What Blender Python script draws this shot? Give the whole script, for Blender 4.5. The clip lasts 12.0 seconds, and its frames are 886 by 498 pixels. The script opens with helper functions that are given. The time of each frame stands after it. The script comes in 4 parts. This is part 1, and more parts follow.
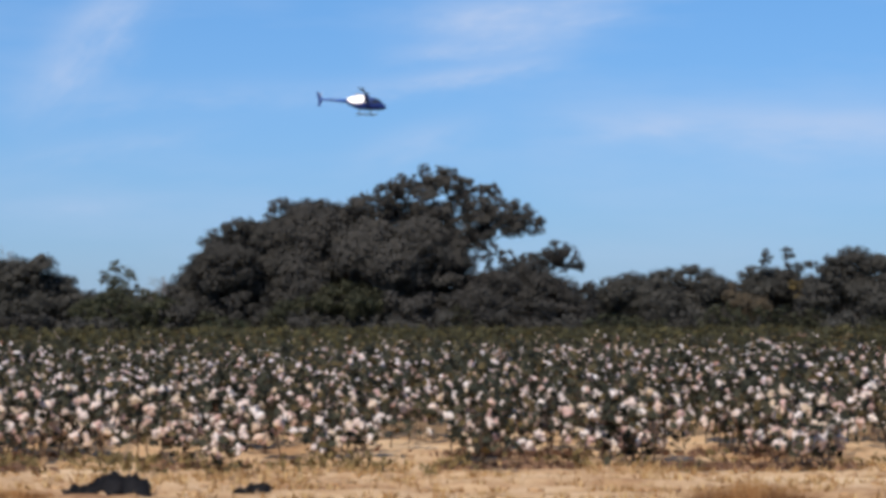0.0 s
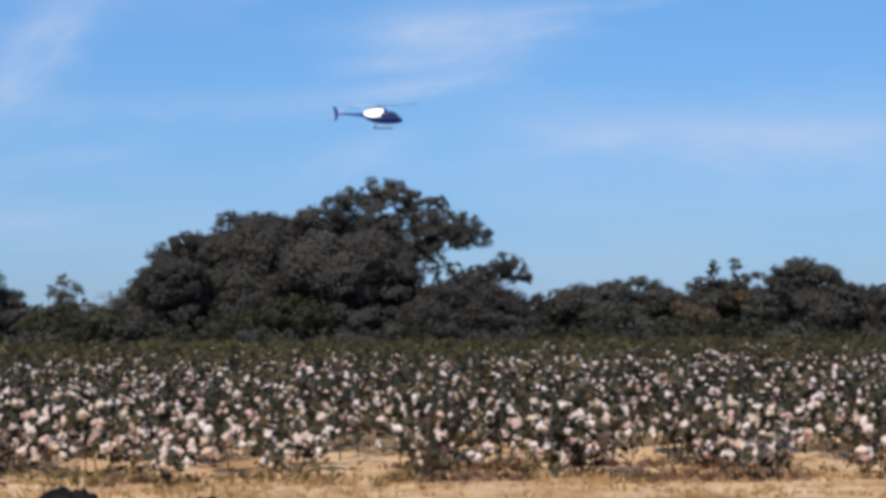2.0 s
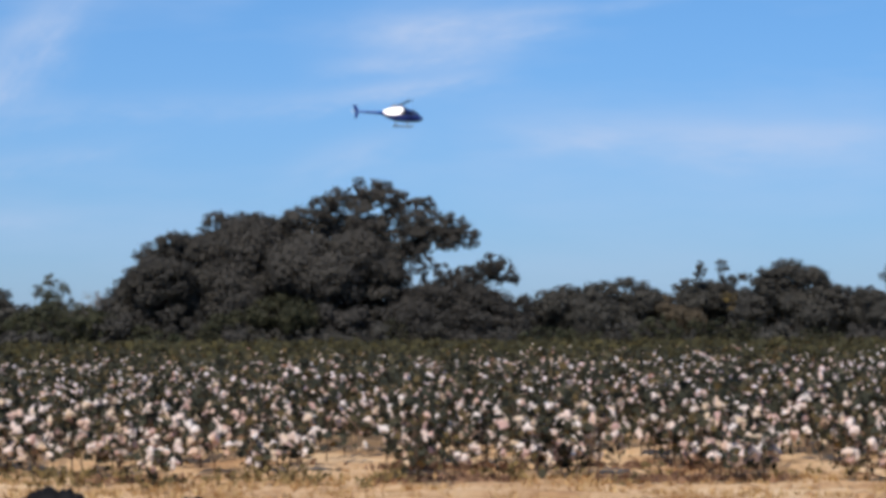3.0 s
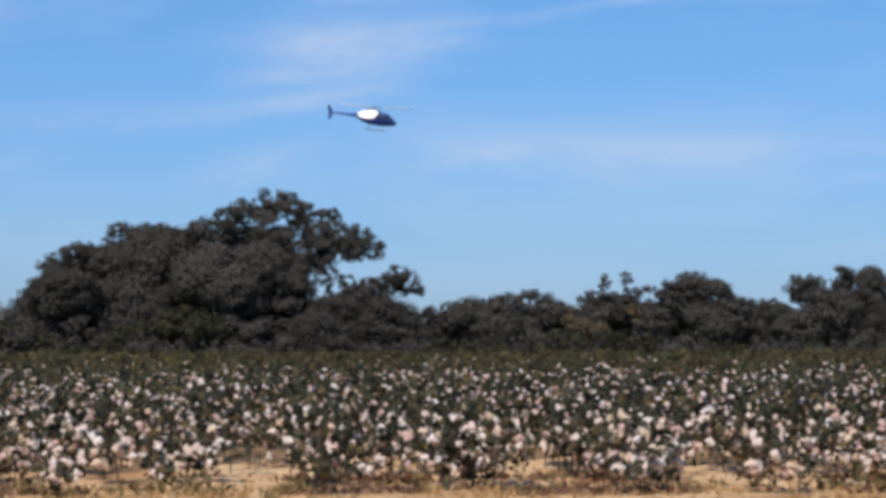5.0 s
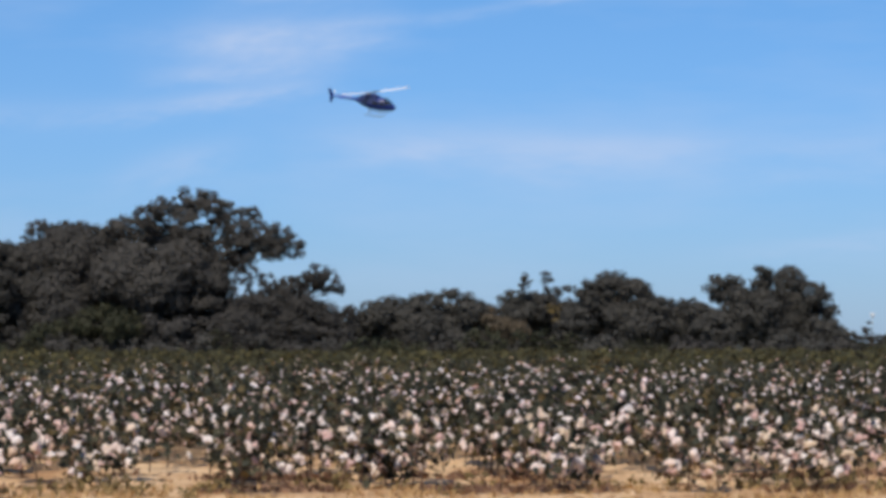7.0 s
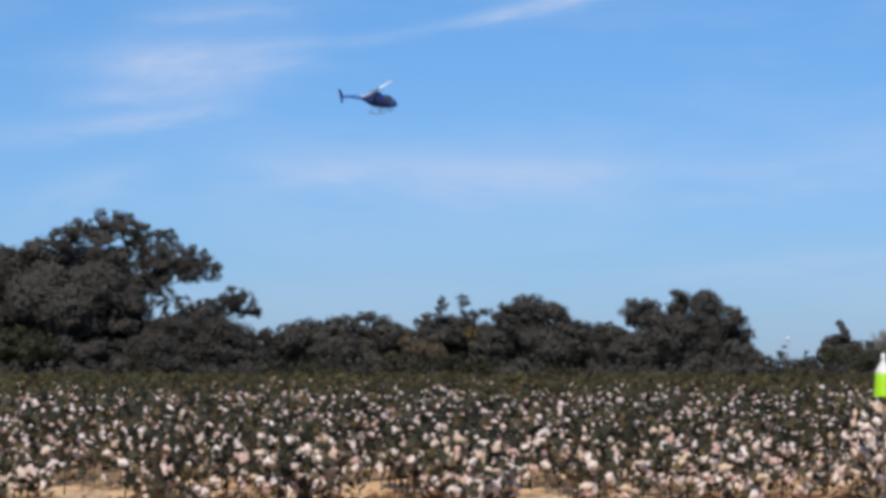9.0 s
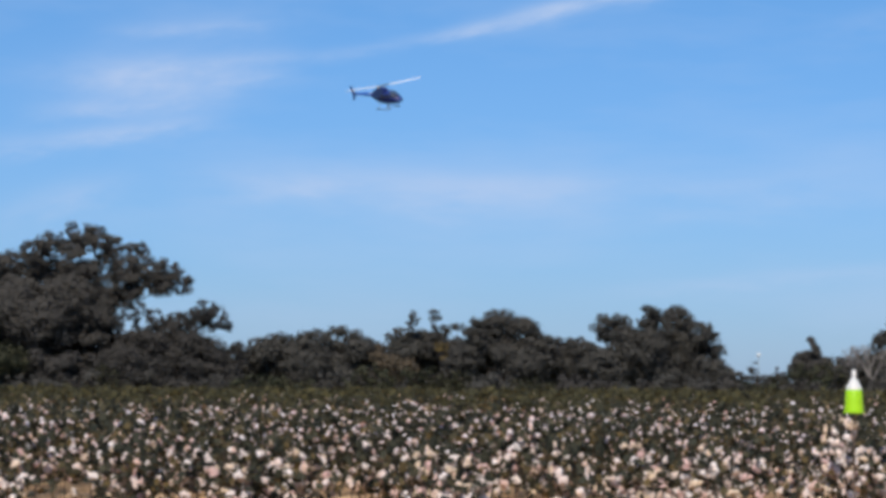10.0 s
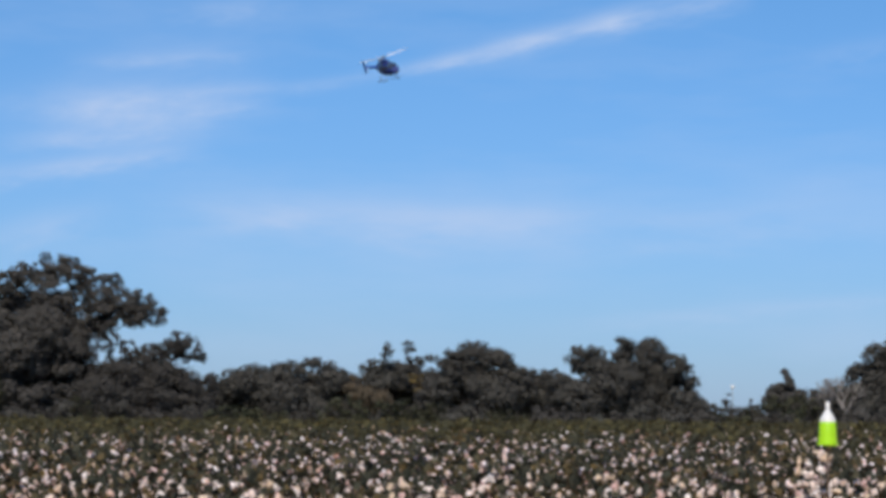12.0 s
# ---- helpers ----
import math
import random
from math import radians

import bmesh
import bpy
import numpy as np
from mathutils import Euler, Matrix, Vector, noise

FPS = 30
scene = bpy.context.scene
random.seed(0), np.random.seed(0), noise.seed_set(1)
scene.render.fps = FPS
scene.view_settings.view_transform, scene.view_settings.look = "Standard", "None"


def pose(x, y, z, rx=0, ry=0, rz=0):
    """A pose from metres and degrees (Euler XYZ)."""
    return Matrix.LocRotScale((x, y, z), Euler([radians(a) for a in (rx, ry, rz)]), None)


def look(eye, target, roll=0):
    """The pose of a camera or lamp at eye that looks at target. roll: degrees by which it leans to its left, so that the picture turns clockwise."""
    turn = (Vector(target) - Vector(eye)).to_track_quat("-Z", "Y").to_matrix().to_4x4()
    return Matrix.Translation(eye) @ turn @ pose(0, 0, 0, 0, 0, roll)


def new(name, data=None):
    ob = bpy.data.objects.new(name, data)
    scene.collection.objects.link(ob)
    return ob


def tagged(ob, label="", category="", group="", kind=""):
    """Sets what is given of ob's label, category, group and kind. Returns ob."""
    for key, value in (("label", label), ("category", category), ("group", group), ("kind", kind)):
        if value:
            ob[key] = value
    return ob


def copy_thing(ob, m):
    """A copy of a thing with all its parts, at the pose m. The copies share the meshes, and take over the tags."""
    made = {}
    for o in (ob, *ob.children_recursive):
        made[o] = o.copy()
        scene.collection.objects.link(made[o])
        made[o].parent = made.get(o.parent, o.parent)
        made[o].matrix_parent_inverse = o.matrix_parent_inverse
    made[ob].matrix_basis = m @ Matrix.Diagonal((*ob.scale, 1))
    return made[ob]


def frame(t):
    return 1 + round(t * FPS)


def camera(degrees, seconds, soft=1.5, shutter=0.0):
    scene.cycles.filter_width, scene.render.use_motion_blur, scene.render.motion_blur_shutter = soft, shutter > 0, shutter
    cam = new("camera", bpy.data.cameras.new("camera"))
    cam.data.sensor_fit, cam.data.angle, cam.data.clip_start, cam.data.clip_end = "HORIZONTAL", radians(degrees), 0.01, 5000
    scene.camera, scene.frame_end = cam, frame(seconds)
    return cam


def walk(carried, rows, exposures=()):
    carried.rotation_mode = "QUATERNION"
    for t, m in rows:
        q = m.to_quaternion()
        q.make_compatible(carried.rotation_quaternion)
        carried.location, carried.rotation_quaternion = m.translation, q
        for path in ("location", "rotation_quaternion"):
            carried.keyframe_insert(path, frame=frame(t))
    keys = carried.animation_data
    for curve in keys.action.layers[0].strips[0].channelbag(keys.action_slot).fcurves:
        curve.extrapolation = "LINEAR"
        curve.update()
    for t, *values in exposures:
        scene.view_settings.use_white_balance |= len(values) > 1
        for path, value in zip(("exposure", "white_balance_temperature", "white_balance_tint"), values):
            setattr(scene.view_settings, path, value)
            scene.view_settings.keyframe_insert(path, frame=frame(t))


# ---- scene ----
# ---- camera: a hand-held long lens that turns on the spot ----
EYE, TILT = 1.6, 1.43
cam = camera(18.0, 12.0, soft=4.2, shutter=0.1)
TURNS = [  # seconds, degrees to the right, degrees up, degrees of lean to the left
    (0.0, 0.000, 0.000, -0.117),
    (0.5, 0.148, 0.276, -0.259),
    (1.0, 0.437, 0.232, -0.324),
    (1.5, 0.972, 0.481, -0.297),
    (2.0, 1.067, 0.249, -0.411),
    (2.5, 1.140, 0.209, -0.363),
    (4.3, 2.474, 0.502, -0.070),
    (4.5, 2.729, 0.362, -0.070),
    (5.0, 3.277, 0.495, -0.133),
    (5.5, 3.623, 0.608, -0.190),
    (6.0, 4.076, 0.545, -0.106),
    (6.5, 4.312, 0.550, -0.151),
    (7.0, 4.909, 0.473, -0.042),
    (7.2, 5.245, 0.531, -0.042),
    (8.8, 6.530, 0.912, 0.096),
    (9.0, 6.610, 0.947, 0.096),
    (9.5, 6.889, 1.150, 0.124),
    (10.0, 7.191, 1.251, 0.325),
    (10.5, 8.000, 1.634, 0.458),
    (11.0, 8.069, 1.948, 0.563),
    (11.5, 7.823, 1.691, 0.507),
    (12.0, 7.713, 1.900, 0.410),
]


def eye_pose(right, up, lean):
    return pose(0, 0, EYE, 0, 0, -right) @ pose(0, 0, 0, 90 + TILT + up) @ pose(0, 0, 0, 0, 0, lean)


walk(cam, [(t, eye_pose(a, b, c)) for t, a, b, c in TURNS])

# ---- world, sun, exposure ----
SUN_AZ, SUN_EL = 197.0, 43.0  # degrees clockwise from straight ahead, degrees up
scene.view_settings.exposure = 0.0


class Nodes:
    """A short way to write node trees."""

    def __init__(self, tree):
        self.tree = tree
        tree.nodes.clear()

    def add(self, kind, ins=(), **props):
        n = self.tree.nodes.new("ShaderNode" + kind)
        for k, v in props.items():
            setattr(n, k, v)
        for k, v in dict(ins).items():
            if isinstance(v, bpy.types.NodeSocket):
                self.tree.links.new(v, n.inputs[k])
            else:
                n.inputs[k].default_value = v
        return n

    def math(self, op, a, b=0.0, clamp=False):
        return self.add("Math", {0: a, 1: b}, operation=op, use_clamp=clamp).outputs[0]

    def mix(self, fac, a, b, blend="MIX"):
        return self.add("MixRGB", {0: fac, 1: a, 2: b}, blend_type=blend).outputs[0]

    def noise(self, vec, scale, detail=4.0, rough=0.55):
        return self.add("TexNoise", {"Vector": vec, "Scale": scale, "Detail": detail, "Roughness": rough}).outputs["Fac"]

    def ramp(self, fac, stops):
        n = self.add("ValToRGB", {0: fac})
        e = n.color_ramp.elements
        while len(e) < len(stops):
            e.new(0.5)
        for el, (p, c) in zip(e, stops):
            el.position, el.color = p, c if len(c) == 4 else (*c, 1)
        return n.outputs[0]


def grey(v):
    return (v, v, v, 1)


def build_world():
    world = bpy.data.worlds.new("sky")
    scene.world = world
    world.use_nodes = True
    n = Nodes(world.node_tree)
    sky = n.add("TexSky", sky_type="NISHITA", sun_disc=False, sun_elevation=radians(SUN_EL), sun_rotation=radians(SUN_AZ),
                air_density=1.0, dust_density=0.2, ozone_density=4.0)
    way = n.add("TexCoord").outputs["Generated"]
    d = n.add("SeparateXYZ", {0: way})
    x, y, z = d.outputs
    az = n.math("MULTIPLY", n.math("ARCTAN2", x, y), 57.2958)
    el = n.math("MULTIPLY", n.math("ARCSINE", z), 57.2958)
    blue = n.ramp(n.math("DIVIDE", el, 20.0, True), [(0.0, SKY_LOW), (0.45, SKY_HIGH), (1.0, SKY_TOP)])
    clear = n.mix(1.0, sky.outputs[0], blue, "MULTIPLY")

    def band(a0, e0, a1, e1, wide, ends, stretch, amount, seed):
        """A feathered streak of ice cloud between two directions."""
        length = math.hypot(a1 - a0, e1 - e0)
        c, s = (a1 - a0) / length, (e1 - e0) / length
        da, de = n.math("SUBTRACT", az, a0), n.math("SUBTRACT", el, e0)
        along = n.math("ADD", n.math("MULTIPLY", da, c), n.math("MULTIPLY", de, s))
        across = n.math("SUBTRACT", n.math("MULTIPLY", de, c), n.math("MULTIPLY", da, s))
        uv = n.add("CombineXYZ", {0: n.math("MULTIPLY", along, stretch), 1: across, 2: seed}).outputs[0]
        wisp = n.noise(uv, 1.1 / max(wide, 0.25), 6.0, 0.62)
        shift = n.math("MULTIPLY", n.math("SUBTRACT", wisp, 0.5), wide * 1.6)
        off = n.math("DIVIDE", n.math("ADD", across, shift), wide)
        body = n.math("POWER", 2.718, n.math("MULTIPLY", n.math("MULTIPLY", off, off), -1.0))
        a = n.math("DIVIDE", n.math("ADD", along, ends), 2 * ends, True)
        b = n.math("DIVIDE", n.math("SUBTRACT", length + ends, along), 2 * ends, True)
        soft = n.math("MULTIPLY", a, b)
        tex = n.math("MULTIPLY_ADD", wisp, 1.6)
        tex.node.inputs[2].default_value = -0.25
        return n.math("MULTIPLY", n.math("MULTIPLY", n.math("MULTIPLY", body, soft), tex, True), amount)

    total = None
    for row in CLOUDS:
        b = band(*row)
        total = b if total is None else n.math("ADD", total, b)
    # a thin veil over the whole sky
    uv = n.add("CombineXYZ", {0: n.math("MULTIPLY", az, 0.12), 1: n.math("MULTIPLY", el, 0.55), 2: 3.7}).outputs[0]
    veil = n.math("MULTIPLY", n.math("SUBTRACT", n.noise(uv, 1.0, 5.0), 0.46, True), 0.9)
    total = n.math("ADD", total, veil, True)
    cloudy = n.mix(total, clear, CLOUD_COLOUR)
    bg = n.add("Background", {0: cloudy, 1: SKY_STRENGTH})
    n.add("OutputWorld", {0: bg.outputs[0]})


SKY_STRENGTH = 0.082
SKY_LOW, SKY_HIGH, SKY_TOP = (0.505, 0.725, 1.27), (0.515, 0.84, 1.205), (0.49, 0.875, 1.205)
CLOUD_COLOUR = (6.2, 7.6, 10.4, 1)
CLOUDS = [  # from direction, to direction, width, fade, stretch, amount, seed
    (-8.33, 4.53, -6.33, 6.61, 0.63, 1.0, 0.5, 0.58, 1.0),
    (-7.65, 5.80, -6.05, 6.73, 0.45, 0.8, 0.5, 0.3625, 4.3),
    (-8.33, 4.65, -6.96, 5.23, 0.36, 0.6, 0.5, 0.319, 7.6),
    (-2.82, 4.51, 2.05, 5.23, 0.27, 1.2, 0.3, 0.377, 10.9),
    (-0.97, 5.40, 2.51, 5.80, 0.21, 0.8, 0.3, 0.348, 14.2),
    (0.19, 5.89, 3.79, 6.29, 0.24, 0.8, 0.3, 0.377, 17.5),
    (-0.96, 6.18, 2.05, 6.46, 0.36, 1.0, 0.4, 0.29, 20.8),
    (-1.66, 3.18, 0.42, 3.93, 0.36, 0.8, 0.35, 0.29, 24.1),
    (2.28, 4.27, 9.02, 3.69, 0.51, 2.0, 0.25, 0.406, 27.4),
    (-9.01, 3.16, -5.24, 3.81, 0.27, 1.5, 0.3, 0.29, 30.7),
    (-8.33, 4.36, -2.59, 4.74, 0.30, 1.5, 0.3, 0.261, 34.0),
    (-9.00, 2.24, -6.05, 2.37, 0.24, 1.0, 0.3, 0.203, 37.3),
    (-0.65, 4.79, 2.21, 5.22, 0.18, 0.7, 0.3, 0.377, 40.6),
    (0.58, 7.03, 3.69, 7.27, 0.14, 0.7, 0.3, 0.29, 43.9),
    (0.02, 6.12, 3.81, 6.65, 0.21, 0.7, 0.3, 0.377, 47.2),
    (1.74, 5.81, 3.81, 6.21, 0.14, 0.6, 0.3, 0.29, 50.5),
    (-0.65, 5.36, 2.32, 5.62, 0.15, 0.7, 0.3, 0.261, 53.8),
    (2.40, 8.10, 4.26, 8.27, 0.27, 0.6, 0.4, 0.29, 57.1),
    (3.00, 6.47, 5.78, 6.73, 0.15, 0.8, 0.3, 0.232, 60.4),
    (2.69, 3.85, 10.21, 4.03, 0.55, 2.0, 0.22, 0.36, 63.7),
    (7.89, 4.0, 16.73, 3.78, 0.52, 2.0, 0.22, 0.38, 67.0),
    (10.80, 1.80, 16.73, 2.34, 0.18, 1.5, 0.25, 0.29, 70.3),
    (7.17, 7.06, 9.96, 7.67, 0.15, 0.6, 0.2, 0.62, 73.6),
    (8.80, 7.46, 11.59, 8.09, 0.23, 0.5, 0.2, 0.62, 76.9),
    (10.78, 7.93, 13.67, 8.51, 0.28, 0.5, 0.2, 0.54, 80.2),
    (5.08, 6.65, 7.87, 7.18, 0.12, 0.8, 0.3, 0.232, 83.5),
    (-1.31, 3.46, 0.39, 3.84, 0.36, 1.0, 0.35, 0.377, 86.8),
    (14.82, 7.15, 17.55, 7.58, 0.24, 1.0, 0.3, 0.203, 90.1),
    (-0.90, 5.75, 2.90, 6.65, 0.85, 1.3, 0.4, 0.22, 93.4),
    (0.40, 7.05, 4.20, 7.45, 0.45, 1.0, 0.3, 0.22, 96.7),
]
build_world()

sun = new("sun", bpy.data.lights.new("sun", "SUN"))
sun.data.energy, sun.data.angle, sun.data.color = 4.3, radians(0.5), (1.0, 0.91, 0.81)
_a, _e = radians(SUN_AZ), radians(SUN_EL)
SUN_WAY = Vector((math.sin(_a) * math.cos(_e), math.cos(_a) * math.cos(_e), math.sin(_e)))
sun.matrix_world = look((0, 0, 60), Vector((0, 0, 60)) - SUN_WAY)


# ---- materials ----
def material(name, colours, rough=0.7, metal=0.0, scale=8.0, fine=60.0, bump=0.2, depth=0.02, vary="noise", through_light=0.0, coat=0.0, ior=1.45, tone=0.0):
    """A surface of two or more colours, mixed by coarse and fine noise and, for pieces, by a random number of each piece."""
    m = bpy.data.materials.new(name)
    m.use_nodes = True
    n = Nodes(m.node_tree)
    pos = n.add("TexCoord").outputs["Object"]
    coarse, grain = n.noise(pos, scale, 4.0), n.noise(pos, fine, 3.0)
    f = n.math("MULTIPLY_ADD", grain, 0.4)
    f.node.inputs[2].default_value = -0.2
    if vary == "noise":
        f = n.math("ADD", f, coarse)
    elif vary == "island":
        f = n.math("ADD", f, n.math("MULTIPLY_ADD", n.add("NewGeometry").outputs["Random Per Island"], 0.8), True)
        f.node.inputs[1].links[0].from_node.inputs[2].default_value = 0.1
    else:
        f = n.math("ADD", n.math("MULTIPLY", n.add("ObjectInfo").outputs["Random"], 0.6), n.math("MULTIPLY", n.math("ADD", f, coarse), 0.4))
    k = len(colours) - 1
    lo, hi = (0.28, 0.72) if vary == "noise" else (0.1, 0.95)
    col = n.ramp(f, [(lo + (hi - lo) * i / max(k, 1), c) for i, c in enumerate(colours)])
    if tone:
        own = n.add("ObjectInfo").outputs["Random"]
        value = n.math("MULTIPLY_ADD", own, 2 * tone)
        value.node.inputs[2].default_value = 1 - tone
        hue = n.math("MULTIPLY_ADD", n.math("FRACT", n.math("MULTIPLY", own, 7.0)), 0.04)
        hue.node.inputs[2].default_value = 0.485
        col = n.add("HueSaturation", {"Hue": hue, "Value": value, "Color": col}).outputs[0]
    b = n.add("Bump", {"Strength": bump, "Distance": depth, "Height": grain})
    r = n.math("MULTIPLY_ADD", coarse, 0.2)
    r.node.inputs[2].default_value = rough - 0.1
    s = n.add("BsdfPrincipled", {"Base Color": col, "Roughness": r, "Metallic": metal, "Normal": b.outputs[0], "Coat Weight": coat, "IOR": ior})
    out = s.outputs[0]
    if through_light:
        t = n.add("BsdfTranslucent", {0: col})
        out = n.add("MixShader", {0: through_light, 1: out, 2: t.outputs[0]}).outputs[0]
    n.add("OutputMaterial", {0: out})
    return m


def glass_material(name, tint):
    m = bpy.data.materials.new(name)
    m.use_nodes = True
    n = Nodes(m.node_tree)
    s = n.add("BsdfPrincipled", {"Base Color": tint, "Roughness": 0.06, "IOR": 1.45, "Transmission Weight": 0.35})
    n.add("OutputMaterial", {0: s.outputs[0]})
    return m


CLOD = material("soil_clods", [(0.30, 0.18, 0.09), (0.50, 0.33, 0.18)], 0.95, scale=3, fine=40, vary="island")
def ground_material():
    """Sandy soil, tan to brown in patches and in streaks along the rows, and rough olive grass beyond the far end of
    the field.
    """
    m = bpy.data.materials.new("sandy_ground")
    m.use_nodes = True
    n = Nodes(m.node_tree)
    pos = n.add("TexCoord").outputs["Object"]
    x, y, z = n.add("SeparateXYZ", {0: pos}).outputs
    drawn = n.add("CombineXYZ", {0: n.math("MULTIPLY", x, 0.42), 1: n.math("MULTIPLY", y, 0.55), 2: 2.0}).outputs[0]
    streak = n.noise(drawn, 1.0, 6.0, 0.62)
    big, mid, grain = n.noise(pos, 0.9, 5.0, 0.6), n.noise(pos, 4.5, 5.0, 0.65), n.noise(pos, 26.0, 3.0)
    f = n.math("ADD", n.math("MULTIPLY", streak, 0.50), n.math("ADD", n.math("MULTIPLY", big, 0.16), n.math("ADD", n.math("MULTIPLY", mid, 0.24), n.math("MULTIPLY", grain, 0.12))))
    soil = n.ramp(f, [(0.37, (0.20, 0.09, 0.04)), (0.445, (0.42, 0.235, 0.105)), (0.51, (0.60, 0.385, 0.20)), (0.60, (0.72, 0.52, 0.31))])
    grass = n.ramp(mid, [(0.3, (0.035, 0.035, 0.015)), (0.7, (0.09, 0.08, 0.03))])
    far = n.math("GREATER_THAN", n.math("ADD", y, n.math("MULTIPLY", big, 4.0)), 207.0)
    col = n.mix(far, soil, grass)
    b = n.add("Bump", {"Strength": 0.7, "Distance": 0.05, "Height": f})
    s = n.add("BsdfPrincipled", {"Base Color": col, "Roughness": 0.95, "Normal": b.outputs[0]})
    n.add("OutputMaterial", {0: s.outputs[0]})
    return m


SAND = ground_material()
RUSSET = material("russet_grass", [(0.26, 0.12, 0.045), (0.42, 0.22, 0.085), (0.56, 0.34, 0.15)], 0.9, scale=3, fine=30, vary="island", through_light=0.2)
STRAW = material("dry_grass", [(0.32, 0.17, 0.07), (0.52, 0.34, 0.15), (0.60, 0.44, 0.22)], 0.9, scale=3, fine=30, vary="island", through_light=0.2)
BROWN_FLAKE = material("leaf_litter", [(0.07, 0.035, 0.022), (0.16, 0.085, 0.05), (0.26, 0.15, 0.085)], 0.9, scale=3, fine=30, vary="island")
WEED = material("weed_leaves", [(0.08, 0.06, 0.025), (0.18, 0.13, 0.05), (0.32, 0.22, 0.09)], 0.85, scale=3, fine=20, vary="island", through_light=0.2)
OAK_LEAF = material("oak_leaves", [(0.046, 0.045, 0.041), (0.062, 0.059, 0.053), (0.082, 0.077, 0.068)], 0.9, ior=1.25, scale=0.35, fine=4, vary="island", through_light=0.12, tone=0.2)
LIGHT_LEAF = material("pale_leaves", [(0.045, 0.055, 0.035), (0.085, 0.09, 0.06), (0.14, 0.13, 0.09)], 0.65, scale=0.5, fine=4, vary="island", through_light=0.15, ior=1.25, tone=0.2)
GREEN_LEAF = material("shrub_leaves", [(0.028, 0.032, 0.020), (0.043, 0.045, 0.026), (0.062, 0.060, 0.032)], 0.65, scale=0.5, fine=4, vary="island", through_light=0.15, ior=1.25, tone=0.2)
RUST_LEAF = material("autumn_leaves", [(0.09, 0.055, 0.025), (0.15, 0.09, 0.035), (0.13, 0.09, 0.05)], 0.7, scale=0.5, fine=4, vary="island", through_light=0.2, ior=1.25, tone=0.2)
BROWN_LEAF = material("dead_leaves", [(0.058, 0.050, 0.034), (0.088, 0.072, 0.046), (0.115, 0.088, 0.052)], 0.75, scale=0.5, fine=4, vary="island", through_light=0.1, ior=1.25, tone=0.2)
BARK = material("bark", [(0.025, 0.022, 0.019), (0.06, 0.052, 0.045)], 0.9, scale=1.5, fine=14, bump=0.7, depth=0.05)
TWIG = material("grey_twigs", [(0.16, 0.14, 0.13), (0.26, 0.24, 0.22)], 0.9, scale=1.5, fine=14)
COTTON_LEAF = material("cotton_leaves", [(0.018, 0.021, 0.015), (0.038, 0.041, 0.029), (0.065, 0.063, 0.040), (0.15, 0.10, 0.035)], 0.85, ior=1.3, scale=3, fine=20, vary="island", through_light=0.12)
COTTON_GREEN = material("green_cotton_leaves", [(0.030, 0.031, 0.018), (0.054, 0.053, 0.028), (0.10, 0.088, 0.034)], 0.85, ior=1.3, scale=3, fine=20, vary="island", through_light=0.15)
COTTON_STEM = material("cotton_stems", [(0.07, 0.04, 0.025), (0.14, 0.085, 0.055)], 0.85, scale=4, fine=40)
BOLL = material("cotton_lint", [(0.42, 0.24, 0.12), (0.68, 0.46, 0.44), (0.72, 0.57, 0.38), (0.78, 0.63, 0.57), (0.82, 0.70, 0.63), (0.88, 0.82, 0.79), (0.80, 0.63, 0.62)], 0.95, scale=9, fine=70, bump=0.6, depth=0.01, vary="piece")
BOLL_FIELD = material("cotton_lint_field", [(0.30, 0.13, 0.07), (0.66, 0.40, 0.38), (0.68, 0.52, 0.32), (0.76, 0.60, 0.58), (0.85, 0.76, 0.74), (0.90, 0.86, 0.86), (0.80, 0.64, 0.66), (0.58, 0.48, 0.36)], 0.95, scale=9, fine=70, vary="island")
BLUE = material("blue_paint", [(0.020, 0.085, 0.36), (0.030, 0.11, 0.42)], 0.4, scale=2, fine=12, bump=0.02, ior=1.8)
NAVY = material("navy_paint", [(0.010, 0.024, 0.135), (0.015, 0.034, 0.17)], 0.34, scale=0.4, fine=12, bump=0.02, ior=1.5)
GLOSS = material("polished_navy_paint", [(0.010, 0.016, 0.075), (0.016, 0.024, 0.10)], 0.35, scale=0.4, fine=12, bump=0.01, ior=1.85)
BLADE = material("blade_paint", [(0.74, 0.75, 0.76), (0.84, 0.85, 0.86)], 0.4, scale=1, fine=9, bump=0.03)
BLADE_UNDER = material("dark_blade_underside", [(0.03, 0.032, 0.04), (0.05, 0.052, 0.06)], 0.5, scale=1, fine=9, bump=0.03)
STEEL = material("grey_tube", [(0.22, 0.23, 0.22), (0.32, 0.33, 0.31)], 0.45, 0.6, scale=2, fine=20)
WINDOW = glass_material("dark_glazing", (0.04, 0.05, 0.07, 1))
LIME = material("lime_plastic", [(0.36, 0.72, 0.01), (0.46, 0.82, 0.02)], 0.45, scale=6, fine=50, bump=0.05, through_light=0.25)
CLEAR_WHITE = material("milky_plastic", [(0.70, 0.72, 0.70), (0.84, 0.85, 0.84)], 0.3, scale=8, fine=50, bump=0.05, through_light=0.2)
STAKE = material("weathered_stake", [(0.05, 0.035, 0.025), (0.12, 0.08, 0.06)], 0.8, scale=5, fine=50, bump=0.4)
TARP = material("black_plastic_sheet", [(0.004, 0.004, 0.0045), (0.016, 0.016, 0.018)], 0.75, scale=4, fine=20, bump=0.4, ior=1.2)


# ---- mesh helpers ----
rng = np.random.default_rng(7)


